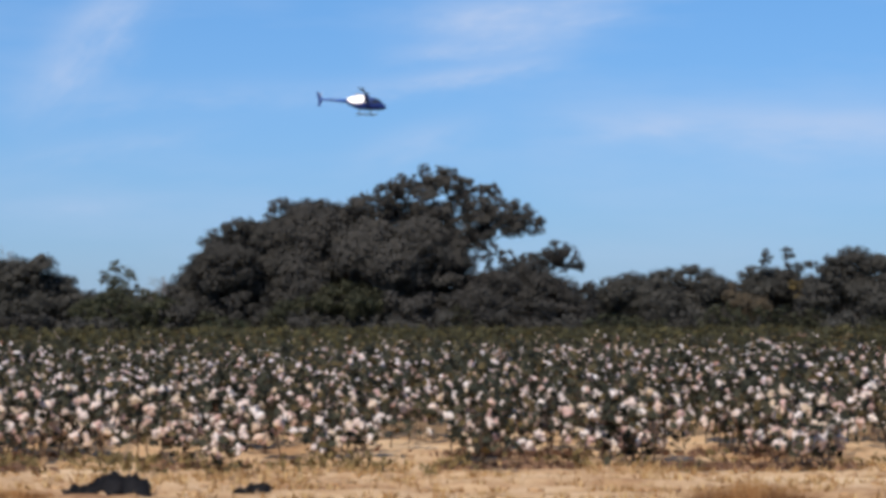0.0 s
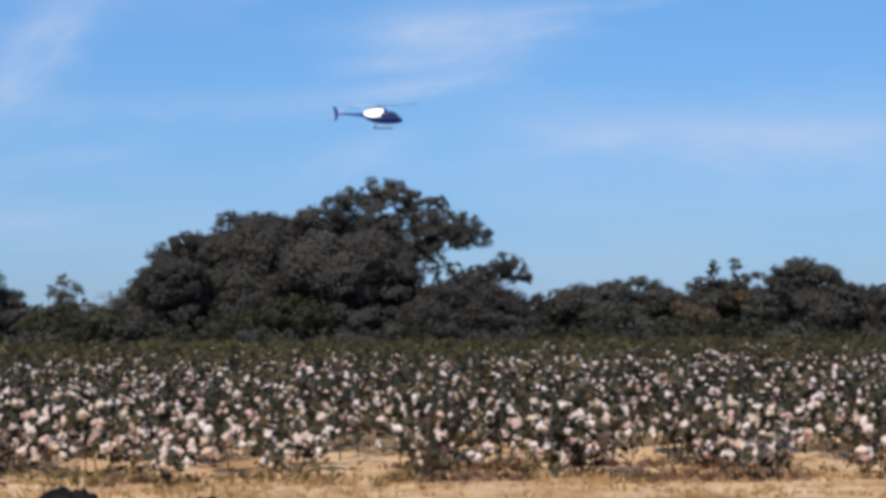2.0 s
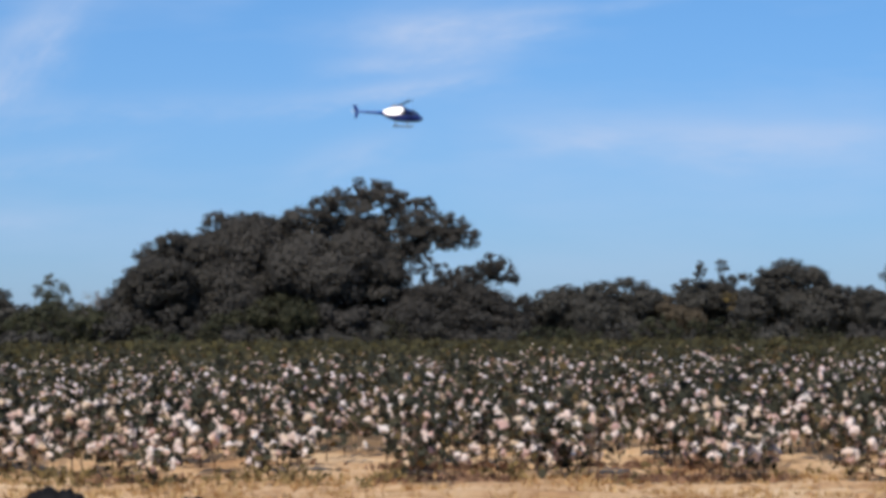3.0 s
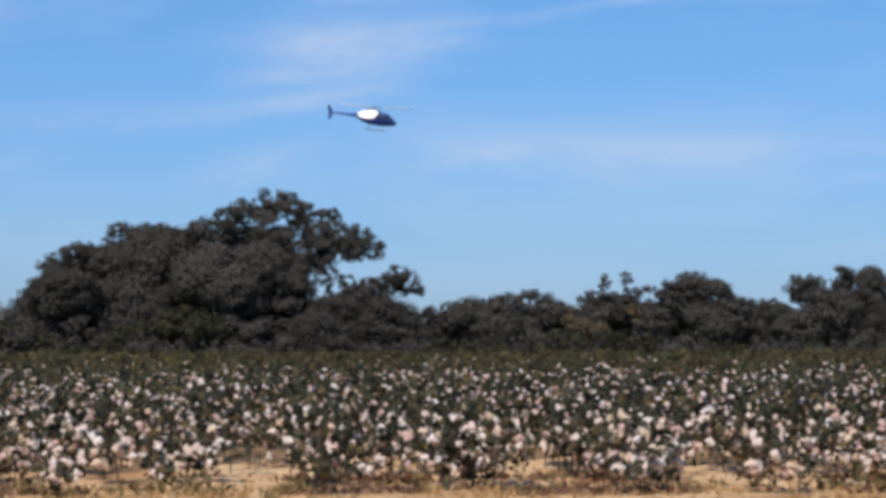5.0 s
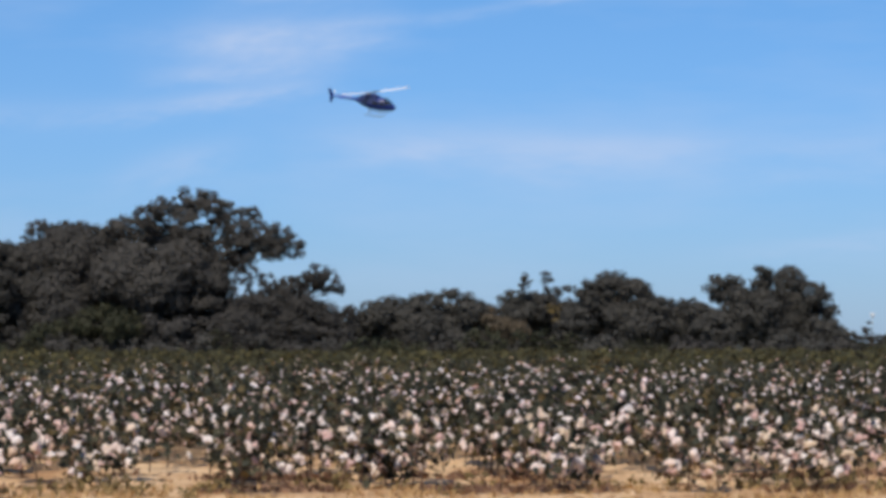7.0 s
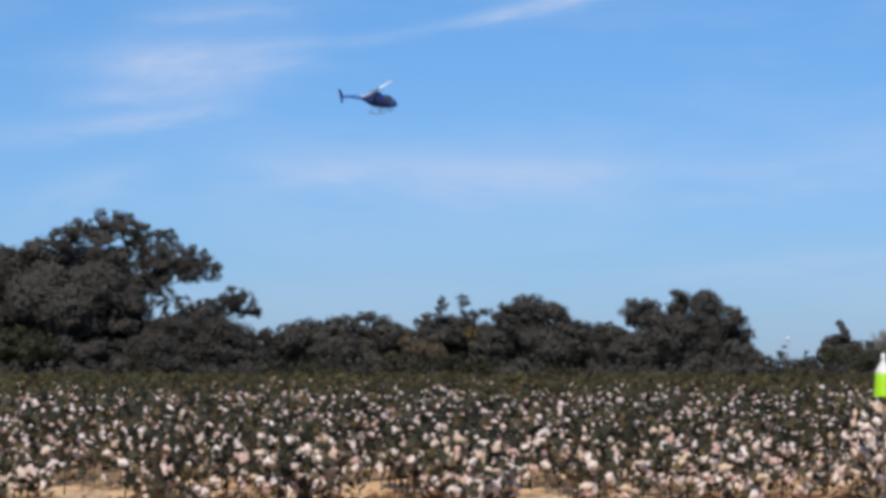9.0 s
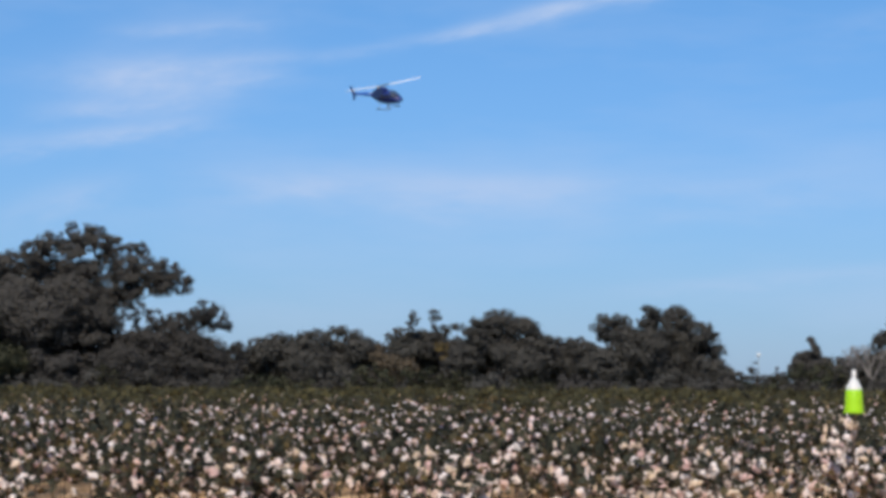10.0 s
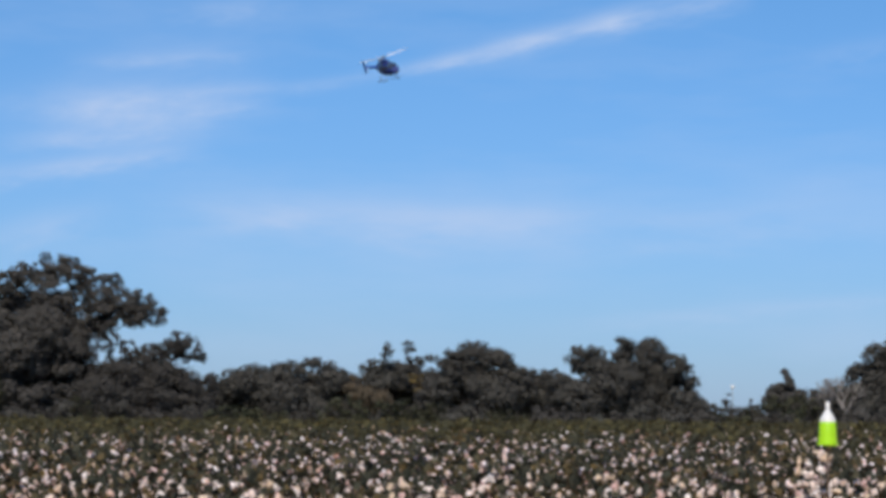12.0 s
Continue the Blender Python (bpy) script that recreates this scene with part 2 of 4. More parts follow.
def polys(name, faces, materials, index=None, smooth=False):
    """A mesh of loose faces: an array of shape (faces, corners, 3), or a list of such arrays with one material each."""
    groups = faces if isinstance(faces, list) else [faces]
    groups = [np.asarray(g, dtype=np.float32) for g in groups]
    me = bpy.data.meshes.new(name)
    co = np.concatenate([g.reshape(-1, 3) for g in groups])
    sizes = np.concatenate([np.full(len(g), g.shape[1], dtype=np.int32) for g in groups])
    me.vertices.add(len(co))
    me.vertices.foreach_set("co", co.ravel())
    me.loops.add(len(co))
    me.loops.foreach_set("vertex_index", np.arange(len(co), dtype=np.int32))
    me.polygons.add(len(sizes))
    me.polygons.foreach_set("loop_start", np.concatenate([[0], np.cumsum(sizes)[:-1]]).astype(np.int32))
    me.polygons.foreach_set("loop_total", sizes)
    for m in materials:
        me.materials.append(m)
    if len(groups) > 1:
        me.polygons.foreach_set("material_index", np.concatenate([np.full(len(g), i, dtype=np.int32) for i, g in enumerate(groups)]))
    me.update(calc_edges=True)
    return me


def solid(name, verts, faces, mat, smooth=True):
    me = bpy.data.meshes.new(name)
    me.from_pydata([tuple(v) for v in verts], [], faces)
    me.materials.append(mat)
    if smooth:
        for p in me.polygons:
            p.use_smooth = True
    me.update()
    return me


def part(name, me, parent=None, label="", m=None):
    """Links a mesh as one object, under its thing or part."""
    ob = new(name, me)
    if parent is not None:
        ob.parent = parent
    if m is not None:
        ob.matrix_basis = m
    return tagged(ob, label)


def loft(rings, close=True):
    """Vertices and faces of a skin over rings of equally many points."""
    k = len(rings[0])
    verts = [p for r in rings for p in r]
    faces = [(i * k + j, i * k + (j + 1) % k, (i + 1) * k + (j + 1) % k, (i + 1) * k + j) for i in range(len(rings) - 1) for j in range(k)]
    if close:
        faces += [tuple(reversed(range(k))), tuple(range((len(rings) - 1) * k, len(rings) * k))]
    return verts, faces


def tube(points, radii, sides=6):
    """Vertices and faces of a tapering tube along points."""
    rings = []
    pts = [Vector(p) for p in points]
    for i, p in enumerate(pts):
        way = (pts[min(i + 1, len(pts) - 1)] - pts[max(i - 1, 0)]).normalized()
        a = way.cross(Vector((0.31, 0.87, 0.38))).normalized()
        b = way.cross(a)
        rings.append([p + (a * math.cos(q) + b * math.sin(q)) * radii[i] for q in [2 * math.pi * j / sides for j in range(sides)]])
    return loft(rings)


def join(pieces):
    verts, faces = [], []
    for v, f in pieces:
        k = len(verts)
        verts += list(v)
        faces += [tuple(i + k for i in g) for g in f]
    return verts, faces


def leaves(centres, size, up=0.3, long=1.5):
    """Small bent leaf sprays at the centres, turned at random: quads."""
    n = len(centres)
    a = rng.normal(size=(n, 3))
    a /= np.linalg.norm(a, axis=1)[:, None]
    b = rng.normal(size=(n, 3))
    b[:, 2] *= 1 - up
    b -= (a * b).sum(1)[:, None] * a
    b /= np.linalg.norm(b, axis=1)[:, None]
    s = np.asarray(size * (0.6 + 0.8 * rng.random(n)))[:, None]
    a, b = a * s * 0.5 * long, b * s * 0.5
    return np.stack([centres - a, centres - b * 0.9 + a * 0.1, centres + a, centres + b * 0.9 - a * 0.1], 1)


def ball(n):
    p = rng.normal(size=(n, 3))
    return p / np.linalg.norm(p, axis=1)[:, None]


# ---- ground ----
def graded(lo, fine_lo, fine_hi, hi, step, coarse):
    left = fine_lo - np.geomspace(1, fine_lo - lo + 1, coarse)[::-1] + 1
    right = fine_hi + np.geomspace(1, hi - fine_hi + 1, coarse) - 1
    return np.concatenate([left[:-1], np.arange(fine_lo, fine_hi, step), right])


def build_ground():
    xs = graded(-4000, -10, 14, 4000, 0.16, 26)
    ys = graded(-600, 16, 38, 4800, 0.16, 26)
    verts = []
    for y in ys:
        for x in xs:
            near = 1.0 if (-12 < x < 16 and 14 < y < 40) else 0.0
            z = 0.0
            if near:
                z = 0.07 * noise.noise((x * 0.5, y * 0.9, 0)) + 0.045 * noise.noise((x * 2.1, y * 2.6, 5)) + 0.016 * noise.noise((x * 6, y * 6, 9))
            verts.append((x, y, z))
    k = len(xs)
    faces = [(j * k + i, j * k + i + 1, (j + 1) * k + i + 1, (j + 1) * k + i) for j in range(len(ys) - 1) for i in range(k - 1)]
    ob = new("ground", solid("ground", verts, faces, SAND))
    tagged(ob, "pale tan sandy field soil with clods and brown streaks", "ground", kind="structure")


build_ground()


# ---- trees ----
def limb(a, b, r0, r1, wob, steps=5):
    pts, rad = [], []
    for i in range(steps + 1):
        f = i / steps
        p = Vector(a).lerp(Vector(b), f) + Vector(rng.normal(size=3)) * wob * math.sin(math.pi * f)
        p.z += wob * 1.2 * math.sin(math.pi * f)
        pts.append(p)
        rad.append(r0 + (r1 - r0) * f ** 0.8)
    return tube(pts, rad, 6)


def crown_points(lobes, clumps, per, spread, depth):
    """Leaf places and the way each leaf faces: many small billows on and in each lobe of the crown."""
    out, face = [], []
    for x, z, r in lobes:
        dy = depth * rng.uniform(-0.5, 0.5) * 2
        k = max(6, int(clumps * (r / 2.0) ** 2 * (0.9 if r < 1.35 else 1.0)))
        way = ball(k)
        c = way * (r * (0.35 + 0.55 * rng.random(k) ** 0.5))[:, None] * np.array([1, 1.15, 0.92])
        c += np.array([x, dy, z])
        rc = np.clip(spread * r * (0.55 + 0.9 * rng.random(k)), 0.24, 0.95)
        for q, s, w in zip(c, rc, way):
            m = max(8, int(per * (s / 0.5) ** 2))
            n = ball(m)
            out.append(q + n * (s * (0.45 + 0.6 * rng.random(m)))[:, None] * np.array([1.15, 1.15, 0.78]))
            face.append(n + 0.55 * w + 0.45 * rng.normal(size=(m, 3)))
    face = np.concatenate(face)
    return np.concatenate(out), face / np.linalg.norm(face, axis=1)[:, None]


def sprays(centres, face, size, long=1.4):
    """Small leaf sprays that lie on the billows of a crown: quads."""
    n = len(centres)
    a = np.cross(face, ball(n))
    a /= np.linalg.norm(a, axis=1)[:, None] + 1e-6
    b = np.cross(face, a)
    s = np.asarray(size * (0.55 + 0.9 * rng.random(n)))[:, None]
    a, b = a * s * 0.5 * long, b * s * 0.5
    return np.stack([centres - a, centres - b + a * 0.15, centres + a, centres + b - a * 0.15], 1)


def tree(name, label, category, far, trunk_x, lobes, leaf, clumps=74, per=48, size=0.178, spread=0.30, depth=1.6, girth=0.35, bark=None, group=""):
    """A tree: trunk with limbs out to each lobe of the crown, and a crown of leaf sprays."""
    lobes = [(x, z, r * 1.12) for x, z, r in lobes]
    top = max(z + r for x, z, r in lobes)
    base = new(name)
    base.location = (trunk_x, far, 0)
    loc = [(x - trunk_x, z, r) for x, z, r in lobes]
    pts, face = crown_points(loc, clumps, per, spread, depth)
    keep = pts[:, 2] > 0.15
    fork = Vector((0, 0, max(0.5, 0.28 * top)))
    pieces = [tube([(0, 0, -0.1), (0.05, 0, fork.z * 0.5), fork], [girth * 1.4, girth, girth * 0.8], 9)]
    for x, z, r in loc:
        a = Vector((0, 0, fork.z * rng.uniform(0.6, 1.0)))
        pieces.append(limb(a, (x, rng.uniform(-0.4, 0.4), z), girth * 0.2, 0.02, 0.22 * r + 0.2))
        for _ in range(4):
            q = Vector((x, 0, z)) + Vector(ball(1)[0]) * r * 0.7
            pieces.append(limb((x, 0, z - 0.2 * r), q, 0.04, 0.012, 0.1, 3))
    part("trunk", solid("trunk", *join(pieces), bark or BARK), base)
    part("crown", polys("crown", sprays(pts[keep], face[keep], size), [leaf]), base)
    return tagged(base, label, category, group)


def bare_tree(name, label, far, x, height, seed):
    r = random.Random(seed)
    base = new(name)
    base.location = (x, far, 0)
    pieces = []

    def grow(p, way, length, rad, level):
        q = p + way * length
        mid = p.lerp(q, 0.5) + Vector((r.gauss(0, 1), r.gauss(0, 1), r.gauss(0, 1))) * length * 0.05
        pieces.append(tube([p, mid, q], [rad, rad * 0.85, rad * 0.65], 5))
        if level < 5:
            for _ in range(3 if level else 4):
                w = (way + Vector((r.gauss(0, 0.42), r.gauss(0, 0.42), r.gauss(0.12, 0.25)))).normalized()
                grow(q, w, length * r.uniform(0.55, 0.8), rad * 0.62, level + 1)

    grow(Vector((0, 0, -0.1)), Vector((0, 0, 1)), height * 0.33, 0.13, 0)
    part("trunk", solid("trunk", *join(pieces), TWIG), base)
    return tagged(base, label, "tree", "bare trees in the tree line")


OAKS, SCRUB = "live oaks behind the field", "shrubs under the tree line"
DARK_OAK = "broad dark evergreen oak behind the cotton field"
tree("oak_tree", DARK_OAK, "tree", 230, -1.8, [(-0.9, 13.2, 1.2), (-2.0, 12.9, 1.0), (-3.3, 12.3, 1.2), (-4.4, 11.6, 1.2), (0.5, 12.8, 1.2), (1.9, 12.3, 1.1), (3.1, 11.9, 0.9), (4.1, 12.1, 0.8), (1.4, 11.0, 1.2), (3.1, 10.4, 1.3), (4.7, 10.3, 1.2), (6.1, 10.3, 1.0), (7.2, 9.5, 1.1), (5.6, 9.2, 1.1), (3.5, 9.2, 1.3), (-6.7, 10.8, 1.2), (-5.5, 10.9, 1.1), (-7.4, 10.0, 1.2), (-1.3, 11.1, 1.3), (-3.2, 10.0, 1.5), (-0.4, 9.5, 1.7), (-5.3, 8.8, 1.9), (1.7, 8.9, 1.2), (0.7, 7.4, 1.2), (2.8, 8.1, 0.9), (-2.0, 7.9, 2.2), (-3.9, 6.0, 2.6), (-0.2, 6.5, 2.0), (-6.7, 6.9, 2.4), (-3.0, 3.7, 2.6), (0.3, 4.2, 1.5)], OAK_LEAF, girth=0.7, depth=2.5, group=OAKS)
tree("oak_tree", "low spreading evergreen oak with a reaching limb", "tree", 228, 3.0, [(3.7, 3.9, 1.8), (5.6, 5.2, 1.1), (7.4, 5.8, 1.1), (2.6, 7.1, 0.8), (1.4, 6.3, 0.9), (3.6, 6.2, 0.7), (2.3, 5.4, 0.9), (9.3, 7.0, 1.1), (10.2, 6.3, 1.0), (8.6, 6.3, 0.9), (11.0, 6.1, 0.7), (6.7, 3.6, 2.2), (9.3, 3.2, 1.8), (1.9, 3.9, 1.5), (3.0, 2.5, 2.3), (11.6, 3.7, 1.0), (3.4, 7.7, 0.6), (4.3, 7.0, 0.7), (5.2, 6.5, 0.7), (6.3, 6.3, 0.7), (7.3, 6.6, 0.6), (2.2, 8.0, 0.7), (4.6, 4.4, 1.5), (8.2, 4.6, 1.3)], OAK_LEAF, girth=0.45, group=OAKS)
tree("oak_tree", DARK_OAK, "tree", 232, -10.5, [(-13.3, 10.3, 1.4), (-11.4, 10.4, 1.3), (-9.6, 10.3, 1.3), (-8.2, 9.6, 1.3), (-10.5, 8.2, 2.8), (-13.3, 7.5, 2.6), (-7.7, 7.2, 2.8), (-11.4, 4.6, 3.0), (-7.7, 4.2, 2.8)], OAK_LEAF, girth=0.6, depth=2.5, group=OAKS)
tree("oak_tree", DARK_OAK, "tree", 229, -16.8, [(-16.8, 8.8, 1.2), (-18.5, 7.8, 1.3), (-15.5, 8.1, 1.8), (-17.8, 5.8, 2.3), (-20.1, 5.1, 1.7), (-21.0, 3.2, 1.7), (-15.5, 5.1, 2.7), (-17.8, 2.8, 2.3)], OAK_LEAF, girth=0.5, depth=2.2, group=OAKS)
tree("oak_tree", "rounded dark evergreen oak at the field end", "tree", 234, -34.2, [(-33.5, 5.6, 1.5), (-35.6, 4.9, 1.8), (-31.9, 4.2, 1.4), (-38.0, 4.4, 2.1), (-34.2, 3.0, 2.4), (-37.1, 2.5, 2.1), (-30.9, 2.8, 1.4), (-40.4, 4.7, 2.4), (-42.3, 2.8, 2.4)], OAK_LEAF, girth=0.5, group=OAKS)
tree("young_tree", "thin pale green young tree with open crown", "tree", 236, -27.6, [(-27.6, 6.0, 0.7), (-28.7, 5.2, 0.6), (-26.3, 5.3, 0.6), (-27.6, 4.3, 1.0), (-28.3, 3.3, 1.0), (-25.9, 4.0, 0.6)], LIGHT_LEAF, clumps=150, per=40, size=0.15, girth=0.14)
tree("shrub", "dull olive shrub below the trees", "shrub", 227, -25.9, [(-27.7, 2.3, 1.4), (-25.6, 2.2, 1.5), (-23.6, 2.4, 1.5), (-29.1, 2.1, 1.3), (-22.2, 2.3, 1.3)], GREEN_LEAF, girth=0.12, clumps=34, group=SCRUB)
bare_tree("bare_tree", "leafless grey tree in the tree line", 240, -25.0, 5.1, 11)
bare_tree("bare_tree", "leafless grey tree in the tree line", 241, -23.2, 5.6, 12)
bare_tree("bare_tree", "leafless grey tree in the tree line", 245, -37.8, 7.9, 13)
tree("shrub", "yellowish green shrub below the oaks", "shrub", 224, -8.8, [(-11.0, 2.5, 1.5), (-8.8, 3.3, 1.7), (-6.5, 2.7, 1.6), (-12.9, 2.1, 1.4)], GREEN_LEAF, girth=0.12, clumps=34, group=SCRUB)
tree("shrub", "dark shrub below the oaks", "shrub", 225, -1.1, [(-4.3, 2.4, 1.5), (-2.0, 2.3, 1.6), (0.3, 2.2, 1.5)], OAK_LEAF, girth=0.12, clumps=34, group=SCRUB)
tree("shrub", "dark shrub below the oaks", "shrub", 225, -17.9, [(-21.1, 2.2, 1.5), (-18.8, 2.1, 1.5), (-16.5, 2.4, 1.6), (-14.7, 2.0, 1.4)], OAK_LEAF, girth=0.12, clumps=34, group=SCRUB)
tree("shrub", "dark shrub below the oaks", "shrub", 225, 7.5, [(5.3, 2.1, 1.4), (7.5, 2.2, 1.5), (10.0, 2.4, 1.4), (11.6, 2.1, 1.2)], OAK_LEAF, girth=0.12, clumps=34, group=SCRUB)
tree("oak_tree", "low dark evergreen oak in the tree line", "tree", 233, 17.7, [(14.4, 3.5, 1.6), (16.3, 4.3, 1.3), (18.4, 4.6, 1.3), (20.4, 4.8, 1.3), (22.2, 4.1, 1.4), (17.7, 2.8, 2.0), (21.0, 2.5, 2.0), (13.2, 2.5, 1.3), (14.9, 2.1, 1.6)], OAK_LEAF, girth=0.35, group=OAKS)
tree("shrub", "dull brown autumn shrub in the tree line", "shrub", 230, 24.0, [(23.3, 2.5, 1.4), (24.7, 3.2, 1.2), (25.4, 2.2, 1.5), (24.0, 3.9, 0.7)], BROWN_LEAF, girth=0.12, clumps=34, group=SCRUB)
tree("young_tree", "tall thin dark tree with tufted top", "tree", 238, 27.5, [(27.4, 7.0, 0.5), (27.2, 6.3, 0.5), (26.5, 5.3, 0.9), (27.9, 4.7, 1.3), (25.7, 4.9, 0.7), (26.7, 3.8, 1.3)], OAK_LEAF, clumps=130, per=60, size=0.15, girth=0.16)
tree("young_tree", "tall thin dark tree with tufted top", "tree", 239, 29.4, [(29.3, 7.1, 0.6), (29.4, 6.1, 0.4), (30.0, 5.6, 0.8), (29.0, 4.5, 1.3), (31.3, 6.2, 0.5), (29.7, 3.3, 1.4)], OAK_LEAF, clumps=130, per=60, size=0.15, girth=0.16)
tree("shrub", "small orange brown autumn tree", "tree", 231, 29.5, [(29.3, 4.6, 0.7), (30.1, 4.3, 0.6), (29.0, 3.7, 0.8)], RUST_LEAF, girth=0.12, clumps=30, group=SCRUB)
tree("oak_tree", "round dark evergreen oak in the tree line", "tree", 230, 33.7, [(33.7, 6.1, 1.5), (32.1, 5.5, 1.3), (35.6, 5.8, 1.4), (37.0, 4.5, 1.3), (33.3, 3.9, 2.2), (30.7, 3.2, 1.5), (36.1, 3.0, 2.1), (38.1, 3.5, 1.2), (30.5, 2.3, 1.4)], OAK_LEAF, girth=0.45, group=OAKS)
tree("oak_tree", "round dark evergreen oak in the tree line", "tree", 230, 46.7, [(42.8, 5.9, 1.3), (44.4, 6.4, 1.0), (45.9, 6.9, 1.0), (47.2, 6.0, 1.4), (49.0, 6.6, 1.3), (50.5, 5.6, 1.2), (51.4, 4.5, 1.2), (49.5, 3.7, 2.1), (45.3, 3.9, 2.3), (52.1, 2.5, 1.2), (40.9, 4.2, 1.2), (42.1, 2.5, 1.9), (47.2, 2.3, 2.0), (39.8, 3.0, 1.2), (50.9, 2.1, 1.6), (52.6, 3.6, 1.0), (52.9, 2.0, 1.1), (51.5, 5.5, 0.7), (50.0, 4.6, 1.4)], OAK_LEAF, girth=0.55, depth=2.0, group=OAKS)
tree("shrub", "dark shrub in the tree line", "shrub", 236, 57.3, [(55.7, 1.8, 1.0), (57.3, 2.5, 0.9), (58.9, 1.9, 1.0), (58.0, 1.4, 1.0)], OAK_LEAF, girth=0.12, clumps=34, group=SCRUB)
tree("cedar_tree", "dark pointed cedar above the shrubs", "tree", 238, 62.6, [(62.6, 5.3, 0.2), (62.6, 4.9, 0.2), (62.6, 4.5, 0.3), (62.6, 4.1, 0.4), (62.5, 3.4, 1.1), (61.5, 3.1, 1.0), (63.5, 3.1, 1.0), (62.6, 2.3, 1.4)], OAK_LEAF, clumps=110, girth=0.18, size=0.22)
tree("shrub", "dull olive shrub in the tree line", "shrub", 232, 63.1, [(59.3, 2.1, 1.0), (62.1, 2.2, 1.1), (63.8, 2.3, 1.1), (61.0, 1.8, 1.2), (58.4, 1.6, 0.8)], GREEN_LEAF, girth=0.12, clumps=34, group=SCRUB)
tree("oak_tree", "grey green tree at the end of the line", "tree", 230, 68.1, [(66.8, 5.2, 0.9), (68.3, 6.6, 1.2), (67.9, 4.6, 1.7), (65.3, 3.2, 1.2), (67.2, 2.5, 1.8), (70.2, 6.5, 1.7), (70.9, 3.7, 2.3), (64.4, 2.3, 1.1)], OAK_LEAF, girth=0.45, group=OAKS)
bare_tree("bare_tree", "leafless grey tree in the tree line", 226, 64.4, 5.6, 14)
bare_tree("bare_tree", "leafless grey tree in the tree line", 227, 63.3, 4.7, 15)


def shrub_belt():
    """Low shrubs that close the foot of the tree line, of uneven height."""
    r = random.Random(21)
    x = -40.0
    while x < 68:
        tall = 1.5 + 1.1 * noise.noise((x * 0.16, 3.0, 0.0)) + r.uniform(-0.35, 0.35)
        tall = min(tall, 1.0) if 52 < x < 62 else tall
        tall = max(0.7, tall)
        olive = r.random() < 0.3
        lobes = [(x + r.uniform(-1.3, 1.3), tall * r.uniform(0.55, 1.0), r.uniform(0.7, 1.15)) for _ in range(4)]
        lobes += [(x + d, 0.7, 0.85) for d in (-1.1, 0.0, 1.1)]
        tree("shrub", f"low {'olive green' if olive else 'dark evergreen'} shrub along the tree line", "shrub", r.uniform(219, 225), x, lobes,
             GREEN_LEAF if olive else OAK_LEAF, girth=0.1, clumps=40, per=44, depth=1.0, group=SCRUB)
        x += r.uniform(2.0, 3.1)


shrub_belt()

tree("tree_clump", "dark evergreen tree clump closing the tree line", "tree", 243, -25.7, [(-30.1, 2.3, 1.5), (-27.9, 2.4, 1.5), (-25.7, 2.2, 1.5), (-23.8, 2.4, 1.5), (-29.6, 1.1, 1.5), (-27.3, 1.1, 1.5), (-25.1, 1.1, 1.5), (-23.2, 1.1, 1.5)], OAK_LEAF, girth=0.2, depth=1.5)
tree("tree_clump", "dark evergreen tree clump closing the tree line", "tree", 243, 13.5, [(12.1, 3.2, 1.3), (13.5, 3.1, 1.3), (15.0, 3.0, 1.3), (12.7, 1.6, 1.3), (14.1, 1.6, 1.3), (15.6, 1.6, 1.3)], OAK_LEAF, girth=0.2, depth=1.5)
tree("tree_clump", "dark evergreen tree clump closing the tree line", "tree", 243, 25.3, [(23.6, 3.9, 1.4), (25.3, 3.5, 1.4), (27.0, 3.5, 1.4), (24.2, 2.3, 1.4), (25.9, 2.3, 1.4), (27.6, 2.3, 1.4)], OAK_LEAF, girth=0.2, depth=1.5)
tree("tree_clump", "dark evergreen tree clump closing the tree line", "tree", 243, 32.4, [(31.0, 4.1, 1.3), (32.4, 4.2, 1.3), (31.6, 2.9, 1.3), (33.0, 2.9, 1.3)], OAK_LEAF, girth=0.2, depth=1.5)
tree("tree_clump", "dark evergreen tree clump closing the tree line", "tree", 243, 41.8, [(40.1, 4.1, 1.4), (41.8, 3.9, 1.4), (43.2, 3.9, 1.4), (40.6, 2.7, 1.4), (42.4, 2.7, 1.4), (43.8, 2.7, 1.4)], OAK_LEAF, girth=0.2, depth=1.5)
tree("tree_clump", "dark evergreen tree clump closing the tree line", "tree", 243, 59.7, [(56.5, 1.2, 0.9), (57.7, 1.5, 0.9), (59.7, 1.4, 0.9), (61.7, 1.6, 0.9), (57.1, -0.0, 0.9), (58.3, -0.0, 0.9), (60.3, -0.0, 0.9), (62.2, -0.0, 0.9)], OAK_LEAF, girth=0.2, depth=1.5)
tree("tree_clump", "dark evergreen tree clump closing the tree line", "tree", 243, 67.1, [(65.6, 1.9, 1.1), (67.1, 2.1, 1.1), (68.5, 2.1, 1.1), (66.2, 0.7, 1.1), (67.6, 0.7, 1.1), (69.1, 0.7, 1.1)], OAK_LEAF, girth=0.2, depth=1.5)
tree("tree_clump", "dark evergreen trees behind the tree line", "tree", 262, -47.8, [(-50.2, 2.3, 1.7), (-48.1, 2.1, 1.7), (-45.5, 2.4, 1.7)], OAK_LEAF, clumps=32, per=26, size=0.36, girth=0.15, depth=1.0)
tree("tree_clump", "dark evergreen trees behind the tree line", "tree", 262, -41.8, [(-43.8, 2.1, 1.7), (-41.5, 2.6, 1.7), (-39.6, 2.1, 1.7)], OAK_LEAF, clumps=32, per=26, size=0.36, girth=0.15, depth=1.0)
